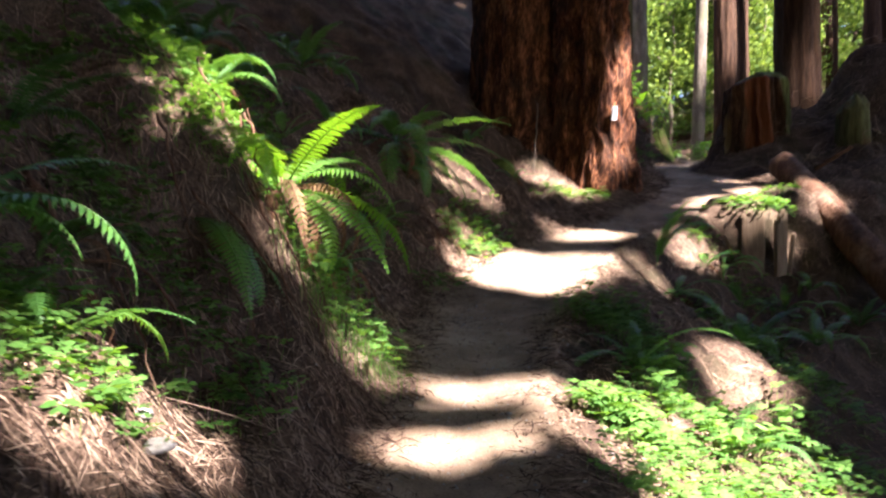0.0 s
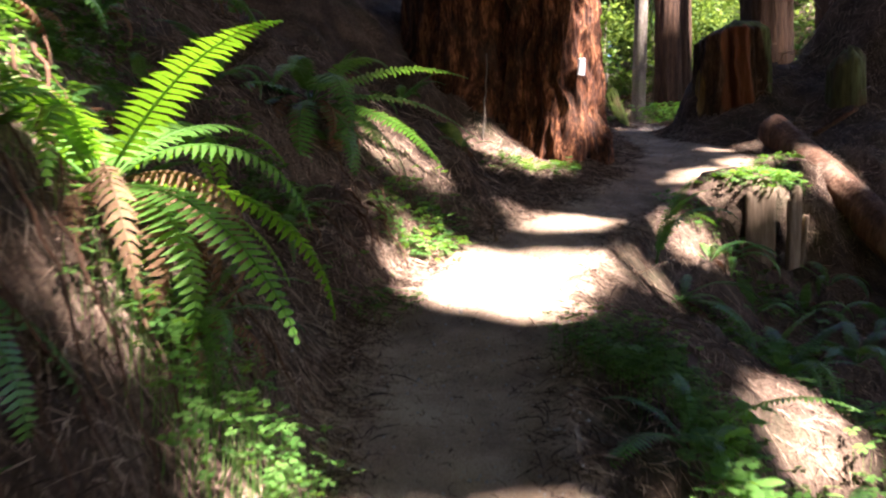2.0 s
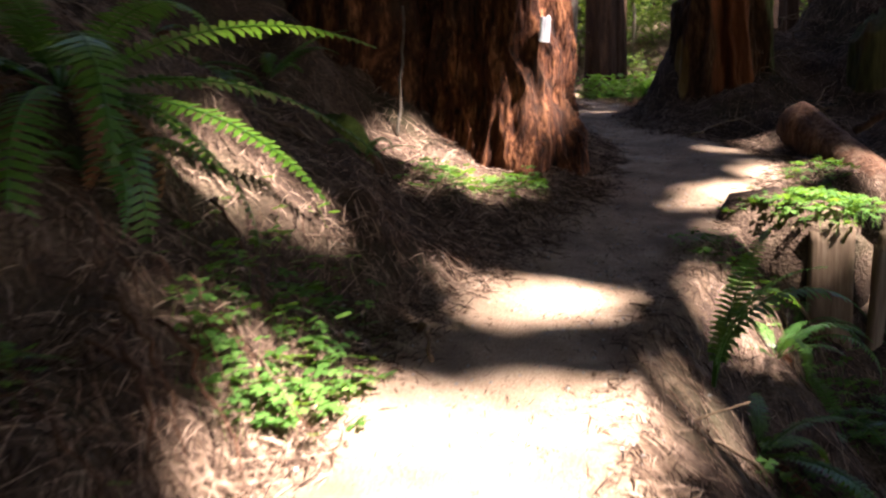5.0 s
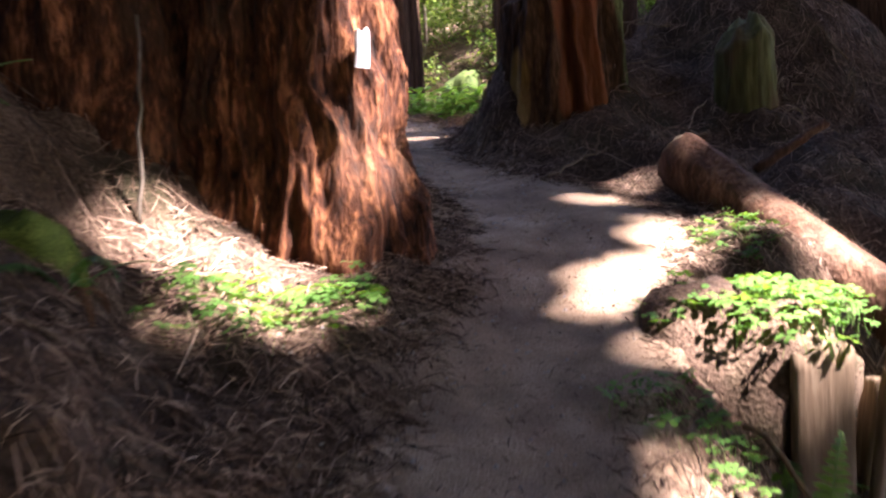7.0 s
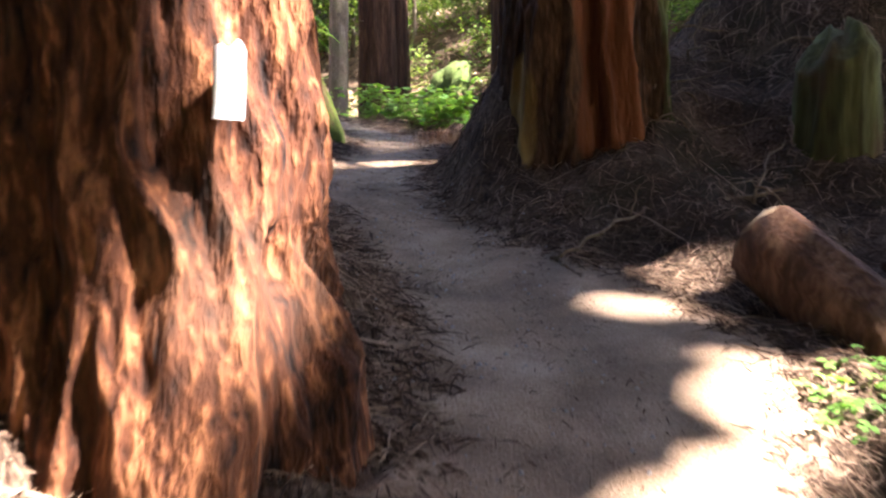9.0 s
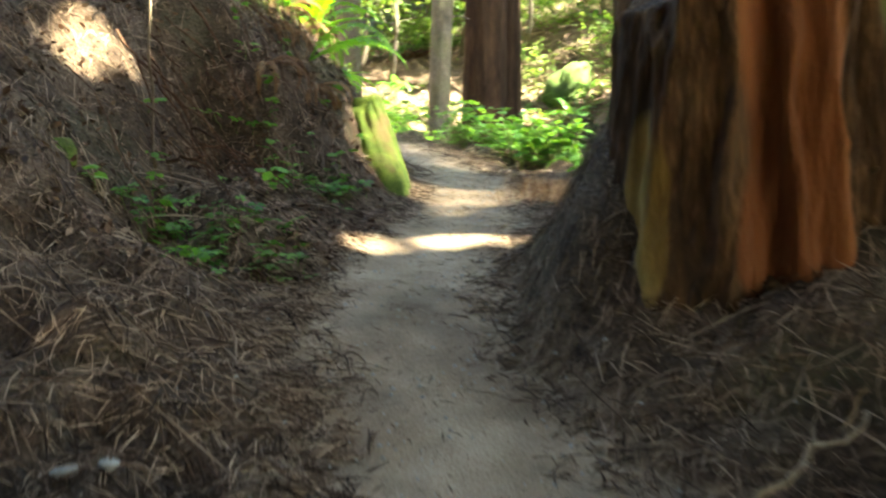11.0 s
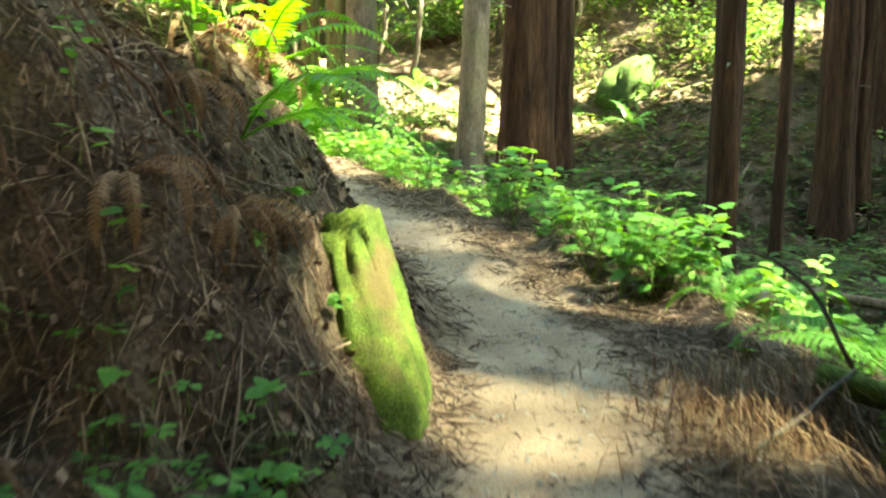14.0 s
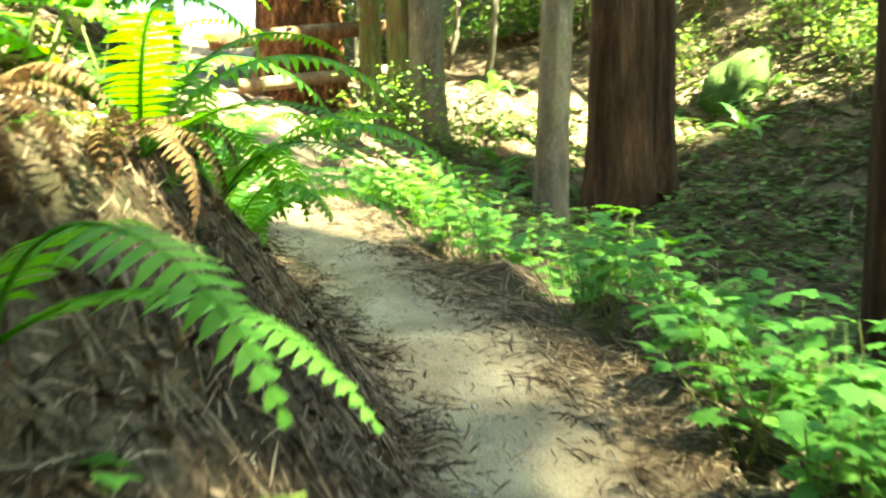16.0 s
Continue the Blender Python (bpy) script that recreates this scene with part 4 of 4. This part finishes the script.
for i, (x, y, n, ln) in enumerate([(4.1, 19.42, 2, 0.9), (4.25, 20.4, 10, 1.0), (4.4, 21.1, 12, 1.1), (4.4, 21.8, 12, 1.1), (4.0, 20.9, 10, 1.0), (4.3, 22.5, 11, 1.1), (3.9, 21.6, 10, 1.1), (3.3, 19.6, 8, 0.9), (3.7, 20.2, 9, 1.0), (4.1, 23.3, 10, 1.1)]):
    fern(x, y, n, ln, "fresh bright green fern on top of the bank" if i else "single arching fern frond on the bank", 0, towards=-130 if i == 0 else -100, spread=40 if i == 0 else 320, fresh=True)
for x, y in [(4.05, 18.95), (3.85, 19.35), (3.7, 18.75), (3.95, 19.9), (4.2, 20.3)]:
    fern(x, y, 0, 0.6, "withered rust-brown fern hanging on the bank", 9, towards=-90, spread=200)
for x, y, n, ln in [(6.7, 20.7, 8, 0.75), (7.3, 20.2, 8, 0.75), (6.9, 21.5, 8, 0.8), (6.6, 19.8, 7, 0.6), (7.1, 19.3, 7, 0.7), (8.3, 20.6, 8, 0.8), (7.7, 19.5, 8, 0.8), (6.95, 18.9, 7, 0.9), (7.9, 21.5, 7, 0.7), (6.2, 27.5, 9, 0.9), (5.6, 26.5, 9, 0.9), (8.9, 27.3, 7, 0.6)]:
    fern(x, y, n, ln, "green sword fern below the trail edge", 1, fresh=True)
for i in range(34):
    x, y = rnd(7.5, 17), rnd(29.5, 40)
    fern(x, y, 8, rnd(0.6, 1.0), "sunlit fern on the far slope", 2)

fern(2.95, 10.35, 7, 0.6, "light green sword fern in sunlight below the trail", 1)
fern(3.4, 10.9, 6, 0.5, "small sword fern below the trail", 0)

# ---- sorrel and leafy plants ----
for y, u, r, n, s in [(4.25, -1.1, 0.42, 150, 0.042), (4.6, -1.45, 0.35, 80, 0.04), (3.1, -1.35, 0.4, 110, 0.045), (3.2, -1.7, 0.4, 90, 0.04), (9.35, -0.85, 0.4, 120, 0.042), (10.0, -0.95, 0.35, 45, 0.04),
                      (9.1, -0.85, 0.3, 60, 0.035), (8.0, -0.75, 0.3, 60, 0.032), (11.95, -1.0, 0.4, 120, 0.036), (12.1, -0.7, 0.25, 50, 0.036), (6.5, -2.35, 0.5, 160, 0.045), (6.9, -2.1, 0.35, 90, 0.045),
                      (5.3, 1.0, 0.4, 170, 0.038), (5.0, 1.2, 0.4, 150, 0.038), (5.75, 1.45, 0.5, 190, 0.04), (4.6, 1.4, 0.4, 120, 0.04), (6.6, 1.9, 0.5, 120, 0.04), (8.6, 1.9, 0.5, 110, 0.04), (9.4, 1.3, 0.3, 80, 0.035),
                      (16.85, -0.9, 0.35, 60, 0.04), (17.2, -1.35, 0.3, 40, 0.04), (13.2, -0.95, 0.25, 50, 0.045), (10.9, 0.75, 0.3, 70, 0.035), (10.5, 1.6, 0.5, 110, 0.04), (18.2, -1.0, 0.4, 50, 0.04), (6.3, -1.5, 0.3, 60, 0.04)]:
    sorrel(y, u, r, n, s)
sorrel(11.8, 1.0, 0.48, 330, 0.04, 0.12, label="dense sorrel growing over the broken stump", z0=2.3, xy=(3.85, 11.5))
sorrel(12.4, 0.9, 0.3, 60, 0.035, 0.08, xy=(4.6, 12.5))
sorrel(7.2, 0.85, 0.42, 520, 0.026, 0.16, "low_bush", "dark green fine-leaved bush at the trail edge")
sorrel(6.9, 1.15, 0.38, 420, 0.026, 0.14, "low_bush", "dark green fine-leaved bush at the trail edge")
sorrel(5.5, -0.78, 0.4, 420, 0.026, 0.3, "low_bush", "light green fine-leaved plant at the trail edge")
for i in range(135):
    y = 19.9 + 7 * random.random() ** 1.3
    p = ground_point(y, rnd(0.72, 1.2) if i % 2 == 0 else rnd(1.0, 2.0))
    shrub(p.x, p.y, rnd(0.28, 0.6), random.randint(14, 20), "leafy light green berry bush beside the trail", rnd(0.065, 0.105), 0, group="bushes along the trail")
for i in range(34):
    p = ground_point(rnd(19.0, 21.8), rnd(0.85, 2.9))
    shrub(p.x, p.y, rnd(0.18, 0.4), 10, "low leafy plant beside the trail", 0.085, i % 2, group="low plants along the trail")
for i in range(26):
    p = ground_point(rnd(19.6, 24), rnd(-2.4, -0.95))
    shrub(p.x, p.y, rnd(0.4, 0.9), 16, "bright green leafy bush on top of the bank", 0.11, i % 2, group="bushes on the bank")
for y, u in [(18.9, -1.0), (19.2, -1.35), (18.6, -1.35), (18.1, -1.85), (17.3, -1.4), (16.75, -0.95), (17.9, -1.0), (18.4, -0.85), (9.85, -0.85), (9.5, -0.75), (10.4, -1.0), (18.75, -1.5), (18.3, -1.2), (18.5, -1.6), (18.0, -1.4), (17.8, -1.7), (19.0, -0.8), (19.3, -1.0), (18.9, -1.6), (17.5, -1.0), (18.2, -0.75), (19.1, -1.7), (17.1, -1.6), (16.6, -1.1), (5.0, -1.9), (7.6, -1.9)]:
    p = ground_point(y, u)
    shrub(p.x, p.y, rnd(0.08, 0.2), 6, "small leafy seedling on the bank", 0.075, random.randint(0, 1), "seedling", 1)
for i in range(48):
    p = ground_point(rnd(2.5, 12.4), rnd(-4.2, -1.4))
    fern(p.x, p.y, random.randint(5, 8), rnd(0.4, 0.75), "shaded sword fern on the bank", random.randint(0, 3))
for i in range(40):
    y, u = rnd(2.5, 9), rnd(-3.6, -1.3)
    sorrel(y, u, rnd(0.25, 0.5), 80, 0.04, 0.16)
for y, u, r in [(4.9, 1.7, 0.5), (5.4, 1.9, 0.5), (6.1, 1.3, 0.35), (4.3, 1.1, 0.4), (6.0, 2.3, 0.5), (7.0, 2.5, 0.5), (5.2, 0.85, 0.25), (8.0, 2.4, 0.4), (9.2, 1.9, 0.4)]:
    sorrel(y, u, r, 150, 0.045, 0.16)
for i in range(10):
    p = ground_point(rnd(4.4, 7.0), rnd(1.1, 2.4))
    shrub(p.x, p.y, rnd(0.2, 0.4), 14, "light green leafy plant in sunlight", 0.09, i % 2, "leafy_plant", 3, "leafy plants below the trail")
pieces = []
for i in range(24000):
    x, y = rnd(6.8, 15), rnd(21.5, 33)
    z = hz(x, y) + rnd(0.02, 0.16)
    a, sz = rnd(0, 6.3), rnd(0.035, 0.1)
    c, d = Vector((x, y, z)), Vector((math.cos(a), math.sin(a), rnd(-0.3, 0.3))) * sz
    e = Vector((-math.sin(a), math.cos(a), rnd(-0.2, 0.2))) * sz * 0.45
    pieces.append(([c - d, c + e, c + d, c - e], [(0, 1, 2, 3)]))
tagged(part("ground_cover", mesh_of("ground_cover", *joined(pieces)), M_COVER), "low green ground cover across the shaded hollow", "plant", kind="stuff")
pieces = []
for i in range(3400):
    p = ground_point(rnd(16.5, 21), -0.45 - 2.3 * random.random())
    p.z += rnd(0.0, 0.04)
    m = Matrix.Translation(p) @ Euler((rnd(-1, 1), rnd(-1, 1), rnd(0, 6.3))).to_matrix().to_4x4()
    sz = rnd(0.012, 0.04)
    pieces.append(([m @ Vector(q) for q in ((-sz, 0, 0), (0, -sz * 0.5, sz * 0.2), (sz, 0, 0), (0, sz * 0.5, sz * 0.2))], [(0, 1, 2, 3)]))
tagged(part("leaf_litter", mesh_of("leaf_litter", *joined(pieces)), M_FLAKE), "reddish brown leaf and bark flakes on the bank", "litter", kind="stuff")
# dry grass tuft at the bend
pieces = []
for i in range(900):
    x, y = 6.1 + random.gauss(0, 0.28), 18.6 + random.gauss(0, 0.25)
    g = Vector((x, y, hz(x, y)))
    out = Vector((rnd(-0.22, 0.06), rnd(-0.28, 0.02), 0))
    top, w = rnd(0.05, 0.16), Vector((rnd(0.001, 0.003), 0.001, 0))
    a, b, c = g + out * 0.3 + Vector((0, 0, top)), g + out * 0.75 + Vector((0, 0, top * 0.8)), g + out * 1.1 - Vector((0, 0, 0.03))
    pieces.append(([g - w, g + w, a + w, a - w, b + w, b - w, c], [(0, 1, 2, 3), (3, 2, 4, 5), (5, 4, 6)]))
tagged(part("dry_grass", mesh_of("dry_grass", *joined(pieces)), M_GRASS), "tuft of matted dry brown grass", "grass", kind="stuff")


# ---- woods beyond: understorey trees in leaf ----
def leaf_cloud(n, size, centres, radius, squash=0.7):
    v, f = [], []
    for _ in range(n):
        c = random.choice(centres)
        d = Vector((random.gauss(0, 1), random.gauss(0, 1), random.gauss(0, squash))) * radius * 0.45
        m = Matrix.Translation(c + d) @ Euler((rnd(-0.8, 0.8), rnd(-0.8, 0.8), rnd(0, 6.3))).to_matrix().to_4x4()
        s = size * rnd(0.5, 1.4)
        o = len(v)
        v += [m @ Vector(q) for q in ((0, -s, 0), (s * 0.5, 0, s * 0.12), (0, s, 0), (-s * 0.5, 0, s * 0.12))]
        f += [(o, o + 1, o + 2), (o, o + 2, o + 3)]
    return v, f


tree("redwood_tree", 6.98, 18.05, 0.42, 28, M_BARK_DARK, "dark redwood tree behind the old stump", 77, segs=56, ridge=0.03)
UNDER = []
for i in range(3):
    root = new("understorey_tree")
    tagged(root, "slender understorey tree with sunlit light green leaves, some added unseen", "tree", "understorey trees")
    tall = 6 + i
    pieces, ends = [tube(bend((0, 0, -0.3), (rnd(-0.5, 0.5), rnd(-0.5, 0.5), tall), 8, 0, 0.12), 0.07, 0.015, 7)], []
    for k in range(16):
        h = rnd(0.8, tall)
        a = rnd(0, 6.3)
        e = Vector((math.cos(a) * rnd(0.6, 1.9), math.sin(a) * rnd(0.6, 1.9), h + rnd(0, 0.7)))
        pieces.append(tube(bend((0, 0, h - 0.3), e, 4, 0.1, 0.05), 0.02, 0.006, 5))
        ends += [e, e * 0.7 + Vector((0, 0, h * 0.3))]
    part("trunk", mesh_of("trunk", *joined(pieces)), M_BARK_GREY, root)
    part("crown", mesh_of("crown", *leaf_cloud(3800, 0.08, ends, 0.85)), M_FAR, root)
    UNDER.append(root)
BUSH = []
for i in range(2):
    root = new("far_bush")
    tagged(root, "leafy bush on the sunlit far slope", "bush", "bushes on the far slope")
    pieces = [tube(bend((0, 0, -0.1), (rnd(-0.5, 0.5), rnd(-0.5, 0.5), rnd(0.5, 1.0)), 4, 0, 0.04), 0.015, 0.005, 5) for _ in range(6)]
    part("stem", mesh_of("stem", *joined(pieces)), M_BARK_GREY, root)
    part("crown", mesh_of("crown", *leaf_cloud(700, 0.05, [Vector((rnd(-0.6, 0.6), rnd(-0.6, 0.6), rnd(0.25, 0.9))) for _ in range(7)], 0.6)), M_FAR, root)
    BUSH.append(root)
# last three sets, right, behind and left, are unseen trees added against skylight
UNDER_AT = [(rnd(4, 26), rnd(34, 60)) for _ in range(34)] + [(rnd(15, 26), rnd(18, 34)) for _ in range(20)] + [(rnd(9, 34), rnd(42, 62)) for _ in range(40)] + [(-3, 24), (-4.5, 27), (0.5, 27.5), (-2, 33), (2, 31), (-6, 17), (2.5, 38), (6, 40), (8, 36), (-6, 30)] + [(rnd(4.5, 12), rnd(33, 46)) for _ in range(14)] + [(rnd(13, 24), rnd(-12, 16)) for _ in range(22)] + [(rnd(-12, 12), rnd(-18, -9)) for _ in range(14)] + [(rnd(-14, -8), rnd(-6, 20)) for _ in range(14)]
for i, (x, y) in enumerate(UNDER_AT):
    m = pose(x, y, hz(x, y), 0, 0, rnd(0, 360))
    if i < 3:
        UNDER[i].matrix_basis = m
    else:
        copy_thing(UNDER[i % 3], m)
for i in range(60):
    x, y = (rnd(6, 20), rnd(30.5, 46)) if i < 48 else (rnd(-5, 3), rnd(22, 32))
    m = pose(x, y, hz(x, y), 0, 0, rnd(0, 360))
    if i < 2:
        BUSH[i].matrix_basis = m
    else:
        copy_thing(BUSH[i % 2], m)

# ---- needle sprays added overhead to block sun and sky, open over the sunlit patches ----
GAPS_LOW = [(0.03, 4.68, 0.63, 0.45, 0.2), (0.3, 5.6, 0.79, 0.45, 0.12), (-0.5, 5.4, 1.0, 0.14, 0.2), (0.85, 8.55, 1.5, 0.72, 0.72), (0.95, 9.25, 1.65, 0.7, 0.26), (0.25, 9.35, 2.0, 0.3, 0.2), (2.3, 5.9, 0.3, 0.65, 0.55), (1.5, 4.6, 0.3, 0.5, 0.5), (1.35, 10.12, 1.84, 0.55, 0.08), (1.85, 10.4, 1.9, 0.3, 0.08), (1.25, 10.65, 1.97, 0.35, 0.1), (1.2, 5.3, 0.6, 0.75, 0.65), (1.9, 6.2, 0.6, 0.5, 0.5), (2.5, 7.6, 0.65, 0.5, 0.55),
            (-1.5, 6.4, 2.55, 0.42, 0.3), (-2.05, 6.6, 2.95, 0.3, 0.22), (-1.2, 3.2, 1.0, 0.45, 0.45), (-1.8, 5.2, 2.4, 0.28, 0.2), (-0.95, 5.7, 2.4, 0.45, 0.32), (-1.45, 5.65, 2.65, 0.2, 0.16), (-0.65, 5.1, 2.1, 0.22, 0.18), (0.12, 10.35, 2.4, 0.52, 0.36), (2.2, 9.1, 1.9, 0.4, 0.35)]
GAPS_MID = [(1.5, 12.7, 2.72, 0.4, 0.26), (1.15, 12.85, 2.8, 0.25, 0.22), (1.75, 12.4, 2.5, 0.35, 0.25), (2.52, 12.75, 3.0, 0.14, 0.24), (2.52, 12.75, 3.5, 0.14, 0.24), (2.54, 12.77, 4.0, 0.14, 0.24), (2.54, 12.77, 4.6, 0.14, 0.24), (4.5, 13.63, 2.8, 0.32, 0.05), (4.35, 12.75, 2.55, 0.36, 0.12), (3.98, 12.5, 2.48, 0.32, 0.11), (3.6, 12.24, 2.4, 0.26, 0.1), (3.25, 12.0, 2.32, 0.18, 0.08),
            (3.9, 11.35, 2.3, 0.5, 0.4), (5.3, 12.1, 2.7, 0.3, 0.55), (5.0, 13.5, 3.2, 0.18, 0.15), (4.1, 11.4, 2.0, 0.45, 0.3), (2.9, 10.4, 1.9, 0.4, 0.35), (1.5, 12.0, 2.4, 0.4, 0.3)]
GAPS_HIGH = [(4.45, 17.3, 3.43, 0.55, 0.07), (2.65, 18.1, 4.6, 0.16, 0.22), (5.15, 18.68, 3.63, 0.28, 0.03), (4.6, 19.15, 4.1, 0.08, 0.25), (3.3, 15.6, 3.15, 0.08, 0.05), (7.25, 20.5, 3.2, 0.3, 0.3), (4.25, 20.8, 5.3, 0.35, 0.5), (4.1, 21.9, 5.4, 0.4, 0.4)]
GAPS = GAPS_LOW + GAPS_MID + GAPS_HIGH


def shade_sprays(n, xr, yr, hr, size, seed, clear=0.45):
    g = np.random.default_rng(seed)
    x, y, h = g.uniform(*xr, n), g.uniform(*yr, n), g.uniform(*hr, n)
    to = np.array(TO_SUN)
    p = np.stack([x, y, np.interp(y, _ty, _tz)], 1) + to * (h / to[2])[:, None]
    keep = np.ones(n, bool)
    for gx0, gy0, gz0, rx, ry in GAPS:
        q = p - to * ((p[:, 2] - gz0) / to[2])[:, None]
        keep &= ((q[:, 0] - gx0) / (rx + clear * size)) ** 2 + ((q[:, 1] - gy0) / (ry + clear * size)) ** 2 >= 1
    p = p[keep]
    n = len(p)
    ang = np.array([0, 0.8, 1.4, 2.4, 3.1, 4.0, 4.7, 5.5])
    rad = np.array([1.2, 0.5, 1.0, 0.55, 1.1, 0.5, 1.0, 0.55])
    s, turn, tx, ty = size * g.uniform(0.6, 1.3, n)[:, None], g.uniform(0, 6.3, n)[:, None], g.uniform(-0.5, 0.5, n)[:, None], g.uniform(-0.5, 0.5, n)[:, None]
    dx, dy = s * rad * np.cos(ang + turn), s * rad * 0.85 * np.sin(ang + turn)
    v = np.stack([p[:, :1] + dx, p[:, 1:2] + dy, p[:, 2:] + dx * tx + dy * ty + 0.1 * s * np.sin(3 * ang)], 2).reshape(-1, 3)
    return v.tolist(), np.arange(n * 8).reshape(n, 8).tolist()


# mostly out of view; placed by shadow footprint, later ones only cut sky light
shade_crowns = [((-7, 0), (-3, 14), (9, 15), 5200, 0.36, GROUP[-1]), ((0, 8), (-3, 8), (9, 15), 4700, 0.36, GROUP[-2]), ((0, 8), (8, 18), (9, 15), 4800, 0.36, GROUP[-7]), ((-7, 0), (14, 26), (9, 15), 2800, 0.36, tree_a),
          ((4, 5.7), (18, 23), (24, 34), 1650, 0.16, tree_y), ((5.7, 8.5), (18, 23), (24, 34), 900, 0.16, GROUP[3]), ((-1, 4), (18, 20.4), (10, 15), 430, 0.36, GROUP[1]), ((-1, 4), (20.4, 23), (24, 34), 450, 0.16, GROUP[2]), ((7, 15), (22, 30.5), (24, 34), 9500, 0.16, tree_d), ((-1, 7), (23, 29), (24, 34), 2200, 0.16, GROUP[0]),
          ((8, 26), (-8, 20), (9, 16), 3000, 0.7, GROUP[-5]), ((8.5, 18), (16.5, 22.5), (9, 15), 2000, 0.36, GROUP[4]), ((14.5, 22), (23, 31), (24, 34), 2600, 0.3, GROUP[5]), ((-22, 4), (-16, 15), (15, 21), 3000, 0.7, GROUP[-3]), ((-20, -2), (-16, 12), (5, 9), 1500, 0.7, GROUP[-4]),
          ((-34, -5), (-8, 26), (12, 22), 5200, 0.8, GROUP[-3]), ((-9, 9), (-8, 18), (18, 26), 2600, 0.6, tree_a), ((-12, 26), (-40, -6), (8, 20), 4200, 0.9, GROUP[-1]), ((-6, 4), (14, 20), (16, 24), 900, 0.5, GROUP[-6]), ((9, 36), (-24, 16), (16, 26), 4200, 0.9, GROUP[-2]), ((4, 28), (43, 66), (6, 15), 3800, 0.7, GROUP[4]), ((10, 26), (19, 29), (14, 22), 2200, 0.5, GROUP[5])]
for seed, (xr, yr, hr, n, size, host) in enumerate(shade_crowns):
    ob = part("crown", mesh_of("crown", *shade_sprays(n, xr, yr, hr, size, seed, 0.45 if seed < 15 else 1.0), smooth=False), M_CANOPY, host, "dark green needle sprays added overhead to cast shade")
    ob.matrix_parent_inverse = Matrix.Translation(-host.location)

# ---- litter: needles, twigs and bark strips on the duff ----
def litter(n, yr, ur, length, width, name, label, seed, bias=1.0):
    g = np.random.default_rng(seed)
    y = g.uniform(*yr, n)
    u = ur[0] + (ur[1] - ur[0]) * g.random(n) ** bias
    if ur[0] * ur[1] > 0:
        left, right = halves(y)
        u = u + np.where(u < 0, 0.5 - left, right - 0.5) + g.normal(0, 0.065, n)
    s = np.interp(y, _ty, np.gradient(_tx, _ty))
    x = np.interp(y, _ty, _tx) + u * np.sqrt(1 + s * s)
    a = g.uniform(0, 2 * np.pi, n)
    ln = length * g.uniform(0.3, 1.0, n) ** 1.5 * 1.4
    wd = width * g.uniform(0.5, 1.3, n)
    ex, ey = np.cos(a) * ln / 2, np.sin(a) * ln / 2
    p0 = np.stack([x - ex, y - ey, height(x - ex, y - ey) + g.uniform(0.0, 0.02, n)], 1)
    p1 = np.stack([x + ex, y + ey, height(x + ex, y + ey) + g.uniform(0.0, 0.035, n)], 1)
    stretch = np.linalg.norm(p1 - p0, axis=1) / ln
    k = np.minimum(1.0, 1.15 / stretch)[:, None]
    c = (p0 + p1) / 2
    p0, p1 = c + (p0 - c) * k, c + (p1 - c) * k
    side = np.stack([-np.sin(a) * wd, np.cos(a) * wd, 0 * a], 1)
    lift = np.stack([0 * a, 0 * a, wd * 1.1], 1)
    mid = (p0 + p1) / 2 + side * g.uniform(-2.5, 2.5, n)[:, None] + lift * g.uniform(0, 2.5, n)[:, None]
    v = np.stack([p0 - side * 0.5, p0 + side * 0.5, p0 + lift * 0.5, mid - side, mid + side, mid + lift * 1.2, p1 - side * 0.4, p1 + side * 0.4, p1 + lift * 0.4], 1).reshape(-1, 3)
    q = np.array([(0, 3, 5, 2), (1, 2, 5, 4), (3, 6, 8, 5), (4, 5, 8, 7)])
    f = (np.arange(n)[:, None, None] * 9 + q[None]).reshape(-1, 4)
    me = bpy.data.meshes.new(name)
    me.from_pydata(v.tolist(), [], f.tolist())
    me.update()
    return tagged(part(name, me, M_TWIG), label, "litter", kind="stuff")


litter(48000, (1.5, 12.5), (-0.36, -3.0), 0.12, 0.0035, "forest_litter", "brown needles and twigs strewn on the bank", 1, 1.5)
litter(40000, (12, 24), (-0.34, -2.8), 0.12, 0.0035, "forest_litter", "brown needles and twigs strewn on the bank", 2, 1.5)
litter(18000, (1.5, 12.5), (0.36, 3.0), 0.12, 0.0035, "forest_litter", "brown needles and twigs below the trail", 3, 1.3)
litter(38000, (11.5, 26), (0.34, 3.4), 0.12, 0.0035, "forest_litter", "brown needles and twigs below the trail", 4, 1.3)
litter(12000, (1.5, 25), (-0.6, 0.6), 0.05, 0.0022, "trail_litter", "scattered needles and bits on the dirt trail", 5)
litter(4500, (10.5, 14.6), (0.3, 1.5), 0.09, 0.0025, "trail_litter", "needles strewn over the wide dirt beside the log", 10)
litter(1500, (1.5, 24), (-0.6, -3.5), 0.4, 0.005, "dead_twigs", "longer dead twigs on the bank", 6, 1.2)
litter(500, (8, 22), (0.55, 3.5), 0.4, 0.005, "dead_twigs", "longer dead twigs below the trail", 7, 1.2)
litter(14000, (13.2, 17.6), (2.6, 6.0), 0.16, 0.004, "forest_litter", "brown twigs and needles on the dark rise", 11)
litter(9000, (20.5, 33), (2.6, 10.5), 0.2, 0.006, "forest_litter", "brown litter across the shaded hollow", 9)
litter(3500, (26, 44), (4, 16), 0.5, 0.012, "forest_litter", "twigs and bark strewn on the far slope", 8)
